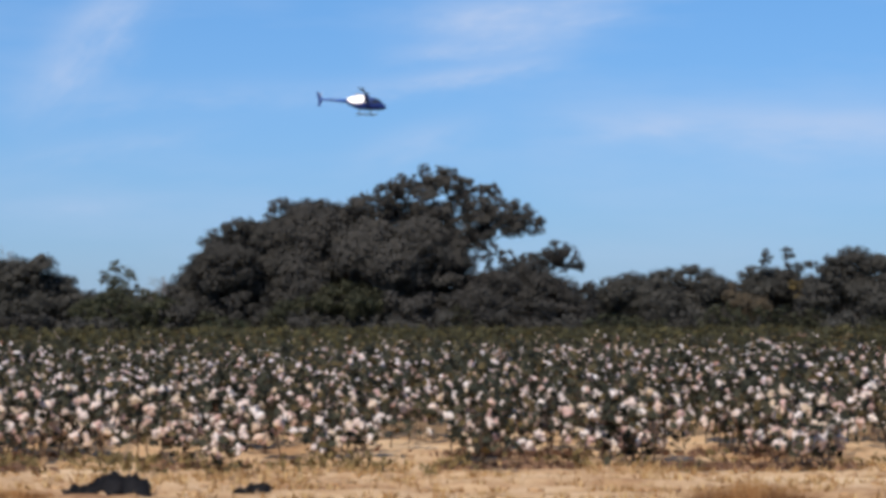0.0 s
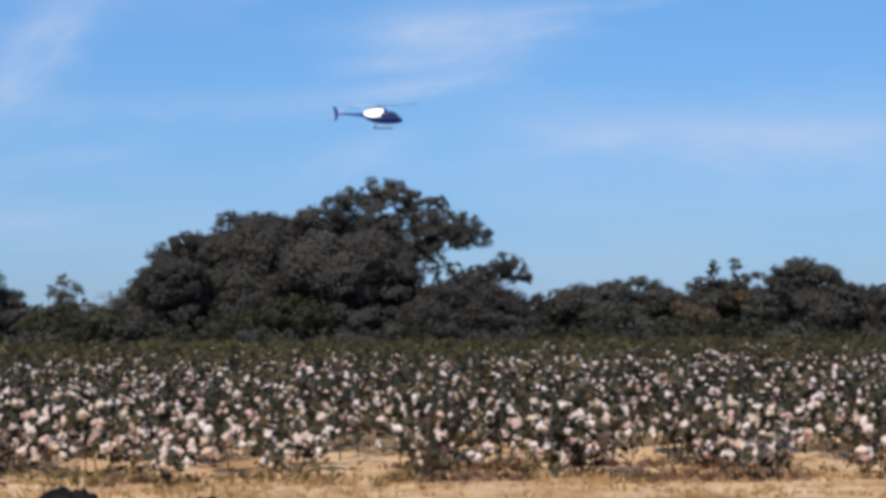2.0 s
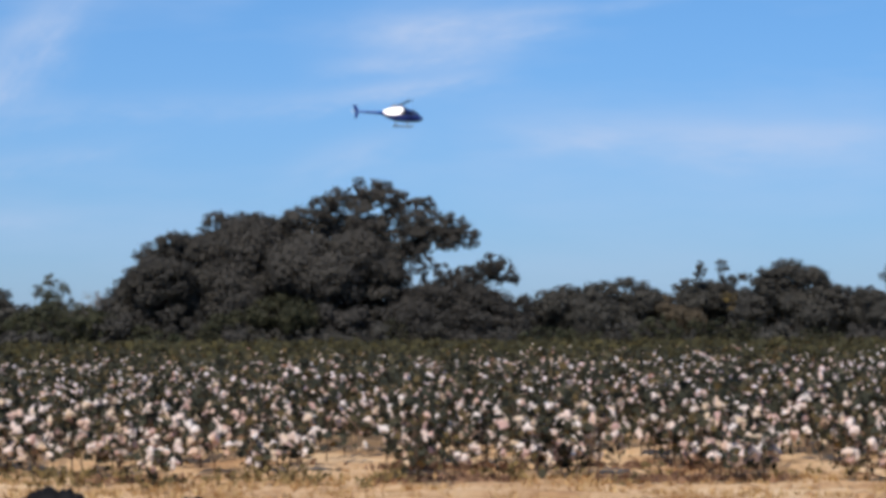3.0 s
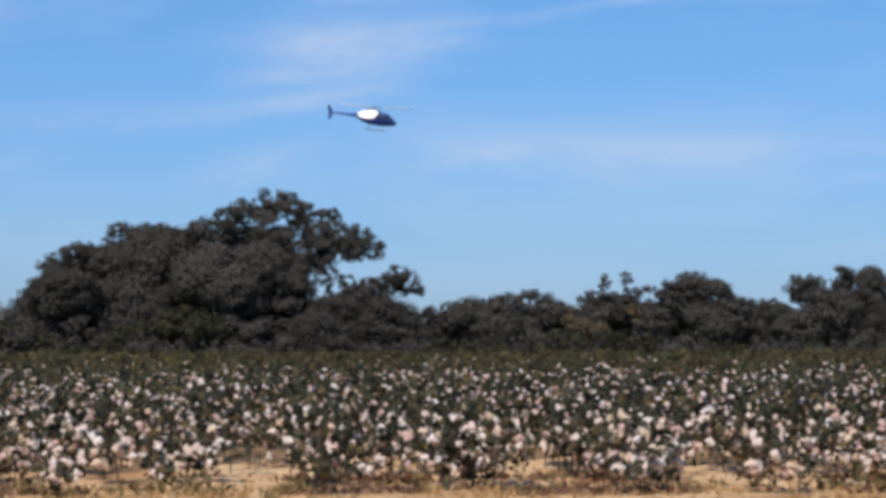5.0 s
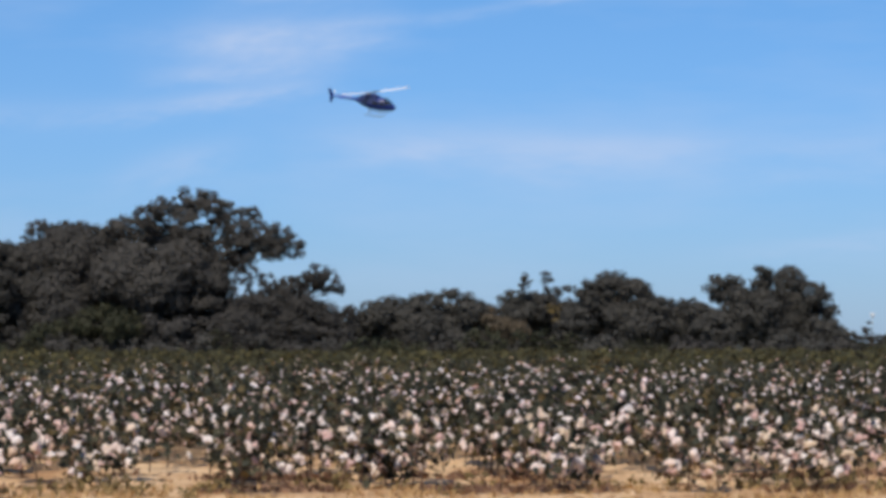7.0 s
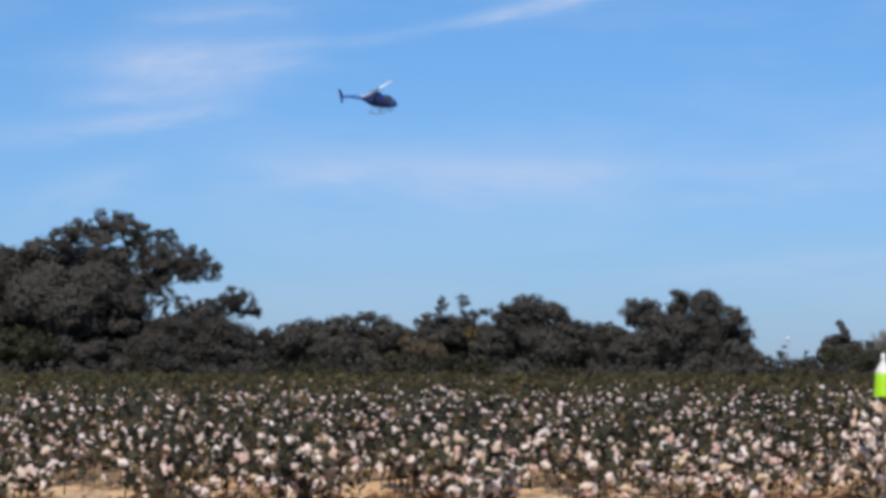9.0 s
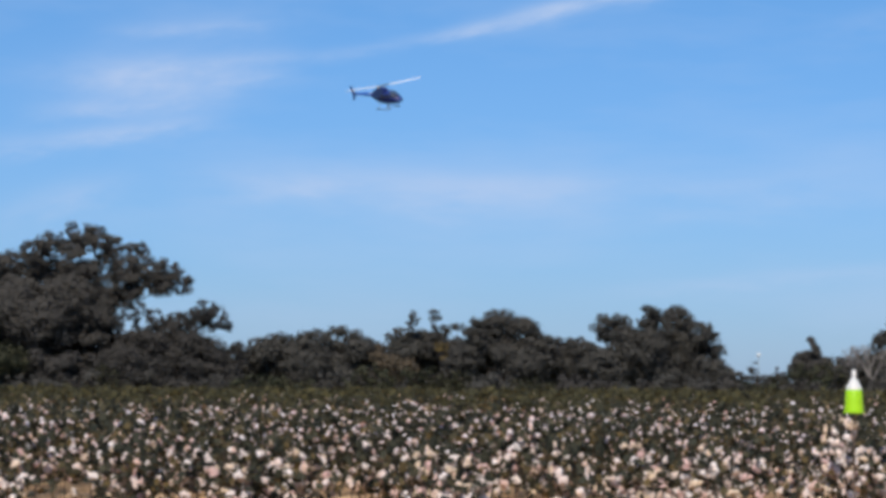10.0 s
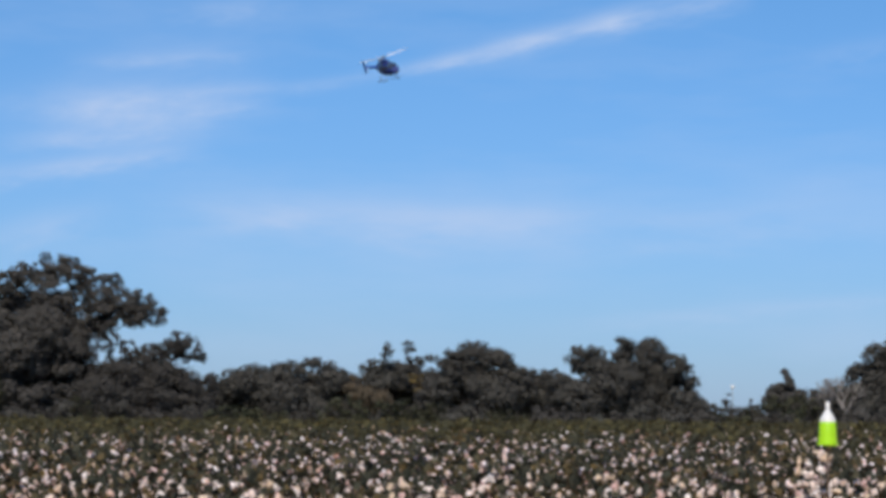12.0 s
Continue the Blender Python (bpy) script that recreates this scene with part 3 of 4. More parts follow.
tree("tree_clump", "dark evergreen trees behind the tree line", "tree", 262, -35.7, [(-38.5, 2.2, 1.7), (-35.6, 2.7, 1.7), (-33.7, 2.7, 1.7)], OAK_LEAF, clumps=32, per=26, size=0.36, girth=0.15, depth=1.0)
tree("tree_clump", "dark evergreen trees behind the tree line", "tree", 262, -29.6, [(-32.2, 2.3, 1.7), (-29.3, 2.6, 1.7), (-27.0, 2.3, 1.7)], OAK_LEAF, clumps=32, per=26, size=0.36, girth=0.15, depth=1.0)
tree("tree_clump", "dark evergreen trees behind the tree line", "tree", 262, -23.5, [(-25.5, 2.4, 1.7), (-23.8, 2.1, 1.7), (-20.7, 2.7, 1.7)], OAK_LEAF, clumps=32, per=26, size=0.36, girth=0.15, depth=1.0)
tree("tree_clump", "dark evergreen trees behind the tree line", "tree", 262, -17.4, [(-19.6, 2.7, 1.7), (-17.6, 2.4, 1.7), (-15.1, 2.1, 1.7)], OAK_LEAF, clumps=32, per=26, size=0.36, girth=0.15, depth=1.0)
tree("tree_clump", "dark evergreen trees behind the tree line", "tree", 262, -11.3, [(-14.0, 2.7, 1.7), (-11.0, 2.6, 1.7), (-9.2, 2.1, 1.7)], OAK_LEAF, clumps=32, per=26, size=0.36, girth=0.15, depth=1.0)
tree("tree_clump", "dark evergreen trees behind the tree line", "tree", 262, -5.2, [(-7.4, 2.4, 1.7), (-5.3, 2.5, 1.7), (-2.8, 2.2, 1.7)], OAK_LEAF, clumps=32, per=26, size=0.36, girth=0.15, depth=1.0)
tree("tree_clump", "dark evergreen trees behind the tree line", "tree", 262, 0.8, [(-1.4, 2.1, 1.7), (1.1, 2.4, 1.7), (3.0, 2.1, 1.7)], OAK_LEAF, clumps=32, per=26, size=0.36, girth=0.15, depth=1.0)
tree("tree_clump", "dark evergreen trees behind the tree line", "tree", 262, 6.9, [(4.7, 2.2, 1.7), (7.0, 2.1, 1.7), (9.6, 2.4, 1.7)], OAK_LEAF, clumps=32, per=26, size=0.36, girth=0.15, depth=1.0)
tree("tree_clump", "dark evergreen trees behind the tree line", "tree", 262, 13.0, [(11.1, 2.7, 1.7), (12.9, 2.1, 1.7), (15.2, 2.4, 1.7)], OAK_LEAF, clumps=32, per=26, size=0.36, girth=0.15, depth=1.0)
tree("tree_clump", "dark evergreen trees behind the tree line", "tree", 262, 19.1, [(16.4, 2.7, 1.7), (18.7, 2.7, 1.7), (21.3, 2.6, 1.7)], OAK_LEAF, clumps=32, per=26, size=0.36, girth=0.15, depth=1.0)
tree("tree_clump", "dark evergreen trees behind the tree line", "tree", 262, 25.2, [(22.7, 2.7, 1.7), (25.6, 2.3, 1.7), (27.7, 2.7, 1.7)], OAK_LEAF, clumps=32, per=26, size=0.36, girth=0.15, depth=1.0)
tree("tree_clump", "dark evergreen trees behind the tree line", "tree", 262, 31.3, [(29.2, 2.3, 1.7), (31.3, 2.2, 1.7), (33.9, 2.4, 1.7)], OAK_LEAF, clumps=32, per=26, size=0.36, girth=0.15, depth=1.0)
tree("tree_clump", "dark evergreen trees behind the tree line", "tree", 262, 37.4, [(35.3, 2.3, 1.7), (37.1, 2.6, 1.7), (39.5, 2.2, 1.7)], OAK_LEAF, clumps=32, per=26, size=0.36, girth=0.15, depth=1.0)
tree("tree_clump", "dark evergreen trees behind the tree line", "tree", 262, 43.5, [(40.9, 2.7, 1.7), (43.6, 2.4, 1.7), (46.2, 2.6, 1.7)], OAK_LEAF, clumps=32, per=26, size=0.36, girth=0.15, depth=1.0)
tree("tree_clump", "dark evergreen trees behind the tree line", "tree", 262, 49.5, [(47.2, 2.7, 1.7), (49.5, 2.6, 1.7), (52.0, 2.2, 1.7)], OAK_LEAF, clumps=32, per=26, size=0.36, girth=0.15, depth=1.0)
tree("tree_clump", "dark evergreen trees behind the tree line", "tree", 262, 55.6, [(53.2, 2.7, 1.7), (56.0, 2.7, 1.7), (58.2, 2.1, 1.7)], OAK_LEAF, clumps=32, per=26, size=0.36, girth=0.15, depth=1.0)
tree("tree_clump", "dark evergreen trees behind the tree line", "tree", 262, 61.7, [(59.5, 1.4, 0.8), (61.3, 1.1, 0.8), (63.7, 1.1, 0.8)], OAK_LEAF, clumps=32, per=26, size=0.36, girth=0.15, depth=1.0)
tree("tree_clump", "dark evergreen trees behind the tree line", "tree", 262, 67.8, [(65.7, 1.3, 0.8), (67.6, 1.6, 0.8), (70.3, 1.4, 0.8)], OAK_LEAF, clumps=32, per=26, size=0.36, girth=0.15, depth=1.0)
tree("tree_clump", "dark evergreen trees behind the tree line", "tree", 262, 73.9, [(71.8, 2.2, 1.7), (73.8, 2.1, 1.7), (76.1, 2.7, 1.7)], OAK_LEAF, clumps=32, per=26, size=0.36, girth=0.15, depth=1.0)
tree("tree_clump", "dark evergreen trees behind the tree line", "tree", 262, 80.0, [(77.5, 2.1, 1.7), (79.6, 2.2, 1.7), (82.3, 2.2, 1.7)], OAK_LEAF, clumps=32, per=26, size=0.36, girth=0.15, depth=1.0)


# ---- cotton ----
def boll_mesh(seed):
    """An open boll: ragged locks of lint hanging out of a dry burr."""
    r = np.random.default_rng(seed)
    bm = bmesh.new()
    for k in range(5):
        a = k * 1.4 + seed
        m = Matrix.LocRotScale((0.5 * math.cos(a) * r.uniform(0.4, 1), 0.5 * math.sin(a) * r.uniform(0.4, 1), r.uniform(-0.75, 0.35)), Euler(r.uniform(-1, 1, 3)), (r.uniform(0.3, 0.6), r.uniform(0.3, 0.6), r.uniform(0.45, 0.8)))
        bmesh.ops.create_icosphere(bm, subdivisions=1, radius=1.0, matrix=m)
    for v in bm.verts:
        v.co *= r.uniform(0.85, 1.12)
    me = bpy.data.meshes.new("boll")
    bm.to_mesh(me)
    bm.free()
    me.materials.append(BOLL)
    for p in me.polygons:
        p.use_smooth = True
    return me


BOLLS = [boll_mesh(i) for i in range(6)]


def plant_plan(height, rich=0.42, low=0.22):
    """Places of the bolls and leaves of one cotton plant, and its stems."""
    pieces = [tube([(0, 0, -0.03), (0.02 * rng.normal(), 0.02 * rng.normal(), height * 0.5), (0.04 * rng.normal(), 0.04 * rng.normal(), height * 0.92)], [0.011, 0.008, 0.003], 5)]
    bolls, leaf = [], []
    arms = int(8 + height * 7)
    for i in range(arms):
        f = low + (0.94 - low) * (i + rng.random()) / arms
        a = i * 2.4 + rng.normal() * 0.4
        reach = (0.42 - 0.26 * f) * rng.uniform(0.55, 1.15)
        p = Vector((0, 0, height * f * 0.95))
        q = p + Vector((math.cos(a) * reach, math.sin(a) * reach, reach * rng.uniform(0.1, 0.5)))
        pieces.append(tube([p, p.lerp(q, 0.5) + Vector((0, 0, 0.02)), q], [0.005, 0.004, 0.0025], 4))
        for g in (0.55, 0.8, 1.0):
            s = p.lerp(q, g)
            if rng.random() < 0.86 * rich:
                bolls.append((s.x + rng.normal() * 0.015, s.y + rng.normal() * 0.015, s.z + 0.02, rng.uniform(0.035, 0.078)))
            for _ in range(2):
                leaf.append((s.x + rng.normal() * 0.06, s.y + rng.normal() * 0.06, s.z + rng.normal() * 0.05))
    for _ in range(10):
        leaf.append((rng.normal() * 0.08, rng.normal() * 0.08, height * rng.uniform(0.8, 1.02)))
    return pieces, bolls, np.array(leaf)


def cotton_thing(height, rich):
    pieces, bolls, leaf = plant_plan(height, rich, 0.24)
    base = new("cotton_plant")
    part("stem", solid("stem", *join(pieces), COTTON_STEM), base)
    part("foliage", polys("foliage", leaves(leaf, 0.085, 0.0, 1.25), [COTTON_LEAF]), base)
    for x, y, z, r in bolls:
        part("boll", BOLLS[rng.integers(6)], base, m=Matrix.LocRotScale((x, y, z), Euler(rng.uniform(-1, 1, 3) * 1.2), (r, r, r)))
    size = "short" if height < 0.7 else "tall" if height > 0.95 else "bushy"
    load = "many open white bolls" if rich > 0.45 else "few open white bolls"
    return tagged(base, f"{size} dark leaved cotton plant with {load}", "cotton plant", "cotton plants of the front rows")


FRONT, ROW = 29.3, 0.96
ROWS_SINGLE = 6


def thin(x, row):
    """The share of plants that failed: bare patches reach some rows into the field."""
    patch = noise.noise((x * 0.55, row * 0.10, 4.0)) + 0.8 * noise.noise((x * 1.2, row * 0.2, 9.0))
    base = max(0.15, (0.78, 0.60, 0.52, 0.46)[row] if row < 4 else 0.50 - 0.03 * row)
    bare = 0.5 * math.exp(-((x + 1.5) / 1.2) ** 2) * max(0.0, 1 - row / 9)
    return base + bare + patch * 1.6 * max(0.0, 1 - row / 13)


def build_front_rows():
    stock = [cotton_thing(h, q) for h, q in ((0.42, 0.6), (0.55, 0.7), (0.66, 0.35), (0.76, 0.6), (0.84, 0.25), (0.9, 0.5), (0.82, 0.7), (0.7, 0.15))]
    used = set()
    loaded = cotton_thing(1.3, 2.2)
    loaded.matrix_basis = pose(8.11, 29.5, 0, 0, 3, 40)
    for row in range(ROWS_SINGLE):
        x = -6.6
        while x < 10.6:
            k = int(rng.integers(len(stock)))
            if row == 0 and rng.random() < 0.35:
                k = int(rng.integers(3))
            if rng.random() < thin(x, row):
                x += 0.3
                continue
            m = pose(x, FRONT + ROW * row + rng.normal() * (0.12 if row else 0.3), 0.0, rng.normal() * 5, rng.normal() * 5, rng.uniform(0, 360))
            if k not in used:
                used.add(k)
                stock[k].matrix_basis = m
            else:
                copy_thing(stock[k], m)
            x += rng.uniform(0.2, 0.42) if row else rng.choice([0.2, 0.3, 0.36, 0.7])


def build_field():
    """The rest of the field, row behind row, as one mass of plants."""
    ico = bmesh.new()
    bmesh.ops.create_icosphere(ico, subdivisions=1, radius=1.0)
    ICO = np.array([[v.co[:] for v in f.verts] for f in ico.faces])
    ico.free()
    o = np.array([(1, 0, 0), (0, 1, 0), (-1, 0, 0), (0, -1, 0), (0, 0, 0.9), (0, 0, -0.9)])
    OCT = np.array([[o[i], o[(i + 1) % 4], o[4]] for i in range(4)] + [[o[(i + 1) % 4], o[i], o[5]] for i in range(4)])
    TET = np.array([[o[0], o[1], o[4]], [o[1], o[2], o[4]], [o[2], o[0], o[4]], [o[0], o[2], o[1]]])
    plans = [plant_plan(h, q) for h, q in ((0.8, 0.5), (0.87, 0.15), (0.93, 0.6), (1.0, 0.3), (0.9, 0.08), (0.96, 0.5), (0.74, 0.35), (1.05, 0.15), (0.9, 0.65), (0.85, 0.4))]
    quads, green, tris, stems = [], [], [], []
    y = FRONT + ROW * ROWS_SINGLE
    while y < 207:
        far = y > 62
        x, end = -0.18 * y - 2, 0.32 * y + 2
        step = 0.34 if not far else 0.5 + (y - 62) * 0.004
        xs = np.arange(x, end, step)
        xs = xs + rng.normal(size=len(xs)) * 0.08
        for px in xs:
            pieces, bolls, leaf = plans[rng.integers(len(plans))]
            if y < 43 and rng.random() < thin(px, int((y - FRONT) / ROW + 0.5)):
                continue
            a = rng.uniform(0, 6.283)
            c, s = math.cos(a), math.sin(a)
            lush = noise.noise((px * 0.45, y * 0.12, 6.0)) + 0.5 * noise.noise((px * 1.3, y * 0.4, 2.0))
            k = rng.uniform(0.86, 1.1) * (1 + (0.16 if y < 90 else 0.26) * lush)
            turn = np.array([[c, -s, 0], [s, c, 0], [0, 0, 1]]) * k
            here = np.array([px, y + rng.normal() * 0.09, 0])
            b = np.array(bolls)
            ripe = noise.noise((px * 0.6, y * 0.25, 12.0)) + 0.4 * noise.noise((px * 1.7, y * 0.6, 3.0))
            l = leaf
            if far:
                l = l[l[:, 2] > 0.5][:: 4 if y > 110 else 2]
                b = b[(b[:, 2] > 0.45) & (b[:, 2] < 0.86 - 0.0012 * (y - 62))]
            l = l @ turn.T + here
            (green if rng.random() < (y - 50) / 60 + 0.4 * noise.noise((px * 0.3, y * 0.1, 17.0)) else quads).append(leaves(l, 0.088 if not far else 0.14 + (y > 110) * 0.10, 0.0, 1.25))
            if y > 42:
                b = b[rng.random(len(b)) < (0.78 if y < 75 else 0.52) * (1 - 0.7 * ripe)]
            else:
                b = b[rng.random(len(b)) < 1.0 - 0.45 * ripe]
            if len(b):
                shape = ICO if y < 36 else OCT if y < 52 else TET
                b = np.repeat(b, 2 if y < 90 else 1, axis=0)
                at = b[:, :3] @ turn.T + here + rng.normal(size=(len(b), 3)) * b[:, 3:4] * np.array([0.5, 0.5, 0.65])
                r = b[:, 3] * (0.57 if y < 52 else 0.68 if y < 90 else 0.92)
                t = at[:, None, None, :] + shape[None] * r[:, None, None, None] * (0.6 + 0.7 * rng.random((len(b), 1, 1, 3)))
                tris.append(t.reshape(-1, 3, 3))
            if y < 38:
                w = 0.008
                stems.append(np.array([[(px - w, y, 0), (px + w, y, 0), (px + w * 0.5, y, 0.8), (px - w * 0.5, y, 0.8)], [(px, y - w, 0), (px, y + w, 0), (px, y + w * 0.5, 0.8), (px, y - w * 0.5, 0.8)]]))
        y += ROW if not far else ROW * (1.5 if y < 110 else 2.0)
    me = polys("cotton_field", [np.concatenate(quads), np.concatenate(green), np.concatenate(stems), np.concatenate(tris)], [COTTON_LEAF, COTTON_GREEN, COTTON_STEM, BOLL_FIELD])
    tagged(new("cotton_field", me), "field of ripe cotton, dark leaves and pinkish white bolls", "cotton field", kind="stuff")


build_field()


# ---- verge: dry grass, clods, scraps ----
def build_verge():
    n = 5200
    xs, ys = rng.uniform(-8, 12, n), 30.5 - 12 * rng.random(n) ** 1.3
    keep = np.array([noise.noise((x * 0.8, y * 1.4, 2)) > -0.05 for x, y in zip(xs, ys)])
    xs, ys = xs[keep], ys[keep]
    faces = []
    for x, y in zip(xs, ys):
        k = rng.integers(5, 12)
        a = rng.uniform(0, 6.283, k)
        h = rng.uniform(0.03, 0.10, k)
        w = np.stack([np.cos(a), np.sin(a), np.zeros(k)], 1)
        o = np.array([x, y, 0]) + w * rng.uniform(0, 0.05, k)[:, None]
        tip = o + w * (h * rng.uniform(0.3, 1.2, k))[:, None] + np.array([0, 0, 1]) * h[:, None]
        side = np.stack([-w[:, 1], w[:, 0], np.zeros(k)], 1) * 0.011
        faces.append(np.stack([o - side, o + side, tip], 1))
    tagged(new("dry_grass", polys("dry_grass", np.concatenate(faces), [STRAW])), "short dead grass on the sandy verge", "grass", kind="stuff")
    n = 170
    at = np.stack([rng.uniform(-7, 11, n), FRONT + rng.normal(size=n) * 0.55 + 0.5, np.zeros(n)], 1)
    at = at[[noise.noise((x * 0.7, y * 0.7, 8)) > -0.02 for x, y, _ in at]]
    pts = np.concatenate([p + rng.normal(size=(16, 3)) * np.array([0.09, 0.09, 0.05]) + np.array([0, 0, 0.08]) for p in at])
    pts[:, 2] = np.clip(pts[:, 2], 0.01, 0.3)
    tagged(new("field_weeds", polys("field_weeds", leaves(pts, 0.06, 0.0, 1.6), [WEED])), "low yellow green weeds at the field edge", "weeds", kind="stuff")
    # flat dark brown flakes, kept only in strips along the first rows
    n = 9000
    at = np.stack([rng.uniform(-7, 11, n), FRONT + 0.5 + rng.normal(size=n) * 0.3 + 2.9 * (rng.random(n) < 0.4), np.zeros(n)], 1)
    at = at[[noise.noise((x * 0.55, y * 1.1, 31.0)) > 0.2 for x, y, _ in at]]
    at[:, 2] = 0.015 + 0.05 * rng.random(len(at)) ** 2
    tagged(new("leaf_litter", polys("leaf_litter", leaves(at, 0.06, 0.0, 2.2), [BROWN_FLAKE])), "flat dark brown flakes in strips along the front rows", "leaf litter", kind="stuff")
    rock = bmesh.new()
    bmesh.ops.create_icosphere(rock, subdivisions=1, radius=1.0)
    ICO = np.array([[v.co[:] for v in f.verts] for f in rock.faces])
    rock.free()
    n = 2600
    at = np.stack([rng.uniform(-8, 12, n), rng.uniform(19, 33, n), np.zeros(n)], 1)
    r = 0.014 + 0.06 * rng.random(n) ** 3.5
    t = at[:, None, None, :] + ICO[None] * r[:, None, None, None] * np.array([1.4, 1.2, 0.7]) * (0.8 + 0.4 * rng.random((n, 1, 1, 3)))
    tagged(new("soil_clods", polys("soil_clods", t.reshape(-1, 3, 3), [CLOD])), "loose clods of sandy soil", "clods", kind="stuff")


build_verge()


def tussock(label, x, y, wide, tall, count, mat):
    a, q = rng.uniform(0, 6.283, count), rng.random(count) ** 0.5
    o = np.stack([np.cos(a) * q * wide * 0.6, np.sin(a) * q * wide * 0.35, np.zeros(count)], 1)
    lean = np.stack([np.cos(a), np.sin(a), np.zeros(count)], 1) * (q * tall * rng.uniform(-0.3, 1.2, count))[:, None]
    tip = o + lean + np.array([0, 0, 1]) * (tall * (1.05 - 0.75 * q * q) * rng.uniform(0.3, 1.0, count))[:, None]
    side = np.stack([-np.sin(a), np.cos(a), np.zeros(count)], 1) * 0.006
    ob = new("grass_tussock", polys("grass_tussock", np.stack([o - side, o + side, tip], 1), [mat]))
    ob.location = (x, y, 0)
    tagged(ob, label, "grass", "grass tussocks on the verge")


def scrap(name, label, x, y, long, wide, tall, seed, mat):
    """A crumpled, torn piece of sheeting lying on the soil."""
    r = random.Random(seed)
    verts, faces, nx, ny = [], [], 26, 14
    for j in range(ny):
        for i in range(nx):
            u, v = i / (nx - 1) * 2 - 1, j / (ny - 1) * 2 - 1
            edge = 1 - 0.25 * noise.noise((u * 3 + seed, v * 3, 1))
            fold = max(0.0, 1 - (u * u * 0.8 + v * v) * 0.9)
            hump = 0.5 + 0.5 * math.tanh(4 * (u + 0.35)) + 0.55 * math.exp(-((u + 0.72) / 0.14) ** 2)
            fold = min(1.0, fold * 1.7)
            z = tall * (fold * hump * (0.8 + 0.5 * noise.noise((u * 3.1, v * 2.7, seed))) + 0.34 * noise.noise((u * 5, v * 4, seed)) + 0.2 * noise.noise((u * 11, v * 9, seed)))
            verts.append((u * long / 2 * edge, v * wide / 2 * edge, max(0.004, z + 0.02)))
    faces = [(j * nx + i, j * nx + i + 1, (j + 1) * nx + i + 1, (j + 1) * nx + i) for j in range(ny - 1) for i in range(nx - 1)]
    ob = new(name, solid(name, verts, faces, mat))
    ob.modifiers.new("thickness", "SOLIDIFY").thickness = 0.004
    ob.location = (x, y, 0.01)
    tagged(ob, label, "plastic sheet")


scrap("plastic_sheet", "torn black plastic sheet crumpled on the sandy soil", -3.01, 25.10, 0.78, 0.42, 0.2, 5, TARP)
scrap("plastic_scrap", "small dark scrap half buried in the soil", -1.74, 25.54, 0.34, 0.2, 0.08, 8, TARP)
tussock("brown dead grass tussock on the verge", 2.63, 23.94, 1.05, 0.27, 2400, RUSSET)
tussock("brown dead grass tussock on the verge", -3.79, 24.89, 0.8, 0.12, 1600, RUSSET)
tussock("small brown grass tuft on the verge", 0.36, 25.47, 0.14, 0.06, 90, STRAW)


# ---- insect trap on its stake ----
def build_trap(x, y):
    base = new("insect_trap")
    base.location = (x, y, 0)

    def turned(profile, k=28):
        return loft([[(r * math.cos(2 * math.pi * j / k), r * math.sin(2 * math.pi * j / k), z) for j in range(k)] for r, z in profile], close=False)

    b = TRAP_BASE
    part("stake", solid("stake", *tube([(0.012, 0, -0.2), (0.006, 0, 0.6), (0, 0, b + 0.05)], [0.0075, 0.007, 0.0065], 8), STAKE), base, "thin rusty steel stake")
    cup = part("body", solid("body", *turned([(0.048, b + 0.150), (0.051, b + 0.155), (0.054, b + 0.150), (0.059, b + 0.07), (0.063, b + 0.02), (0.066, b), (0.061, b), (0.057, b + 0.03), (0.048, b + 0.146)]), LIME), base, "bright lime green plastic cone")
    part("rim", solid("rim", *turned([(0.063, b - 0.004), (0.068, b - 0.004), (0.070, b + 0.003), (0.067, b + 0.009), (0.063, b + 0.007)]), LIME), cup)
    part("funnel", solid("funnel", *turned([(0.053, b + 0.150), (0.054, b + 0.158), (0.047, b + 0.176), (0.030, b + 0.208), (0.017, b + 0.226), (0.014, b + 0.232), (0.0005, b + 0.233)]), CLEAR_WHITE), base, "milky white mesh funnel")
    part("cap", solid("cap", *turned([(0.012, b + 0.228), (0.013, b + 0.236), (0.016, b + 0.246), (0.015, b + 0.272), (0.010, b + 0.282), (0.0005, b + 0.283)]), CLEAR_WHITE), base, "clear collecting cap")
    for i in range(3):
        t = 2.09 * i + 0.4
        part("wire", solid("wire", *tube([(0.052 * math.cos(t), 0.052 * math.sin(t), b + 0.01), (0.03 * math.cos(t), 0.03 * math.sin(t), b - 0.03), (0, 0, b - 0.06)], [0.0025] * 3, 5), STAKE), base)
    tagged(base, "lime green insect trap with white top on a stake", "insect trap")


TRAP_BASE = 1.40
build_trap(5.01, 18.00)


# ---- helicopter (nose along +x, mast at the origin, z 0 at the cabin's middle) ----
def section(x, zc, half_w, up, down, k=24, power=2.4):
    ring = []
    for j in range(k):
        a = 2 * math.pi * j / k
        c, s = math.cos(a), math.sin(a)
        h = up if s > 0 else down
        ring.append((x, half_w * math.copysign(abs(c) ** (2 / power), c), zc + h * math.copysign(abs(s) ** (2 / power), s)))
    return ring


def box(x0, x1, y0, y1, z0, z1):
    v = [(x, y, z) for x in (x0, x1) for y in (y0, y1) for z in (z0, z1)]
    return v, [(0, 1, 3, 2), (4, 6, 7, 5), (0, 4, 5, 1), (2, 3, 7, 6), (0, 2, 6, 4), (1, 5, 7, 3)]


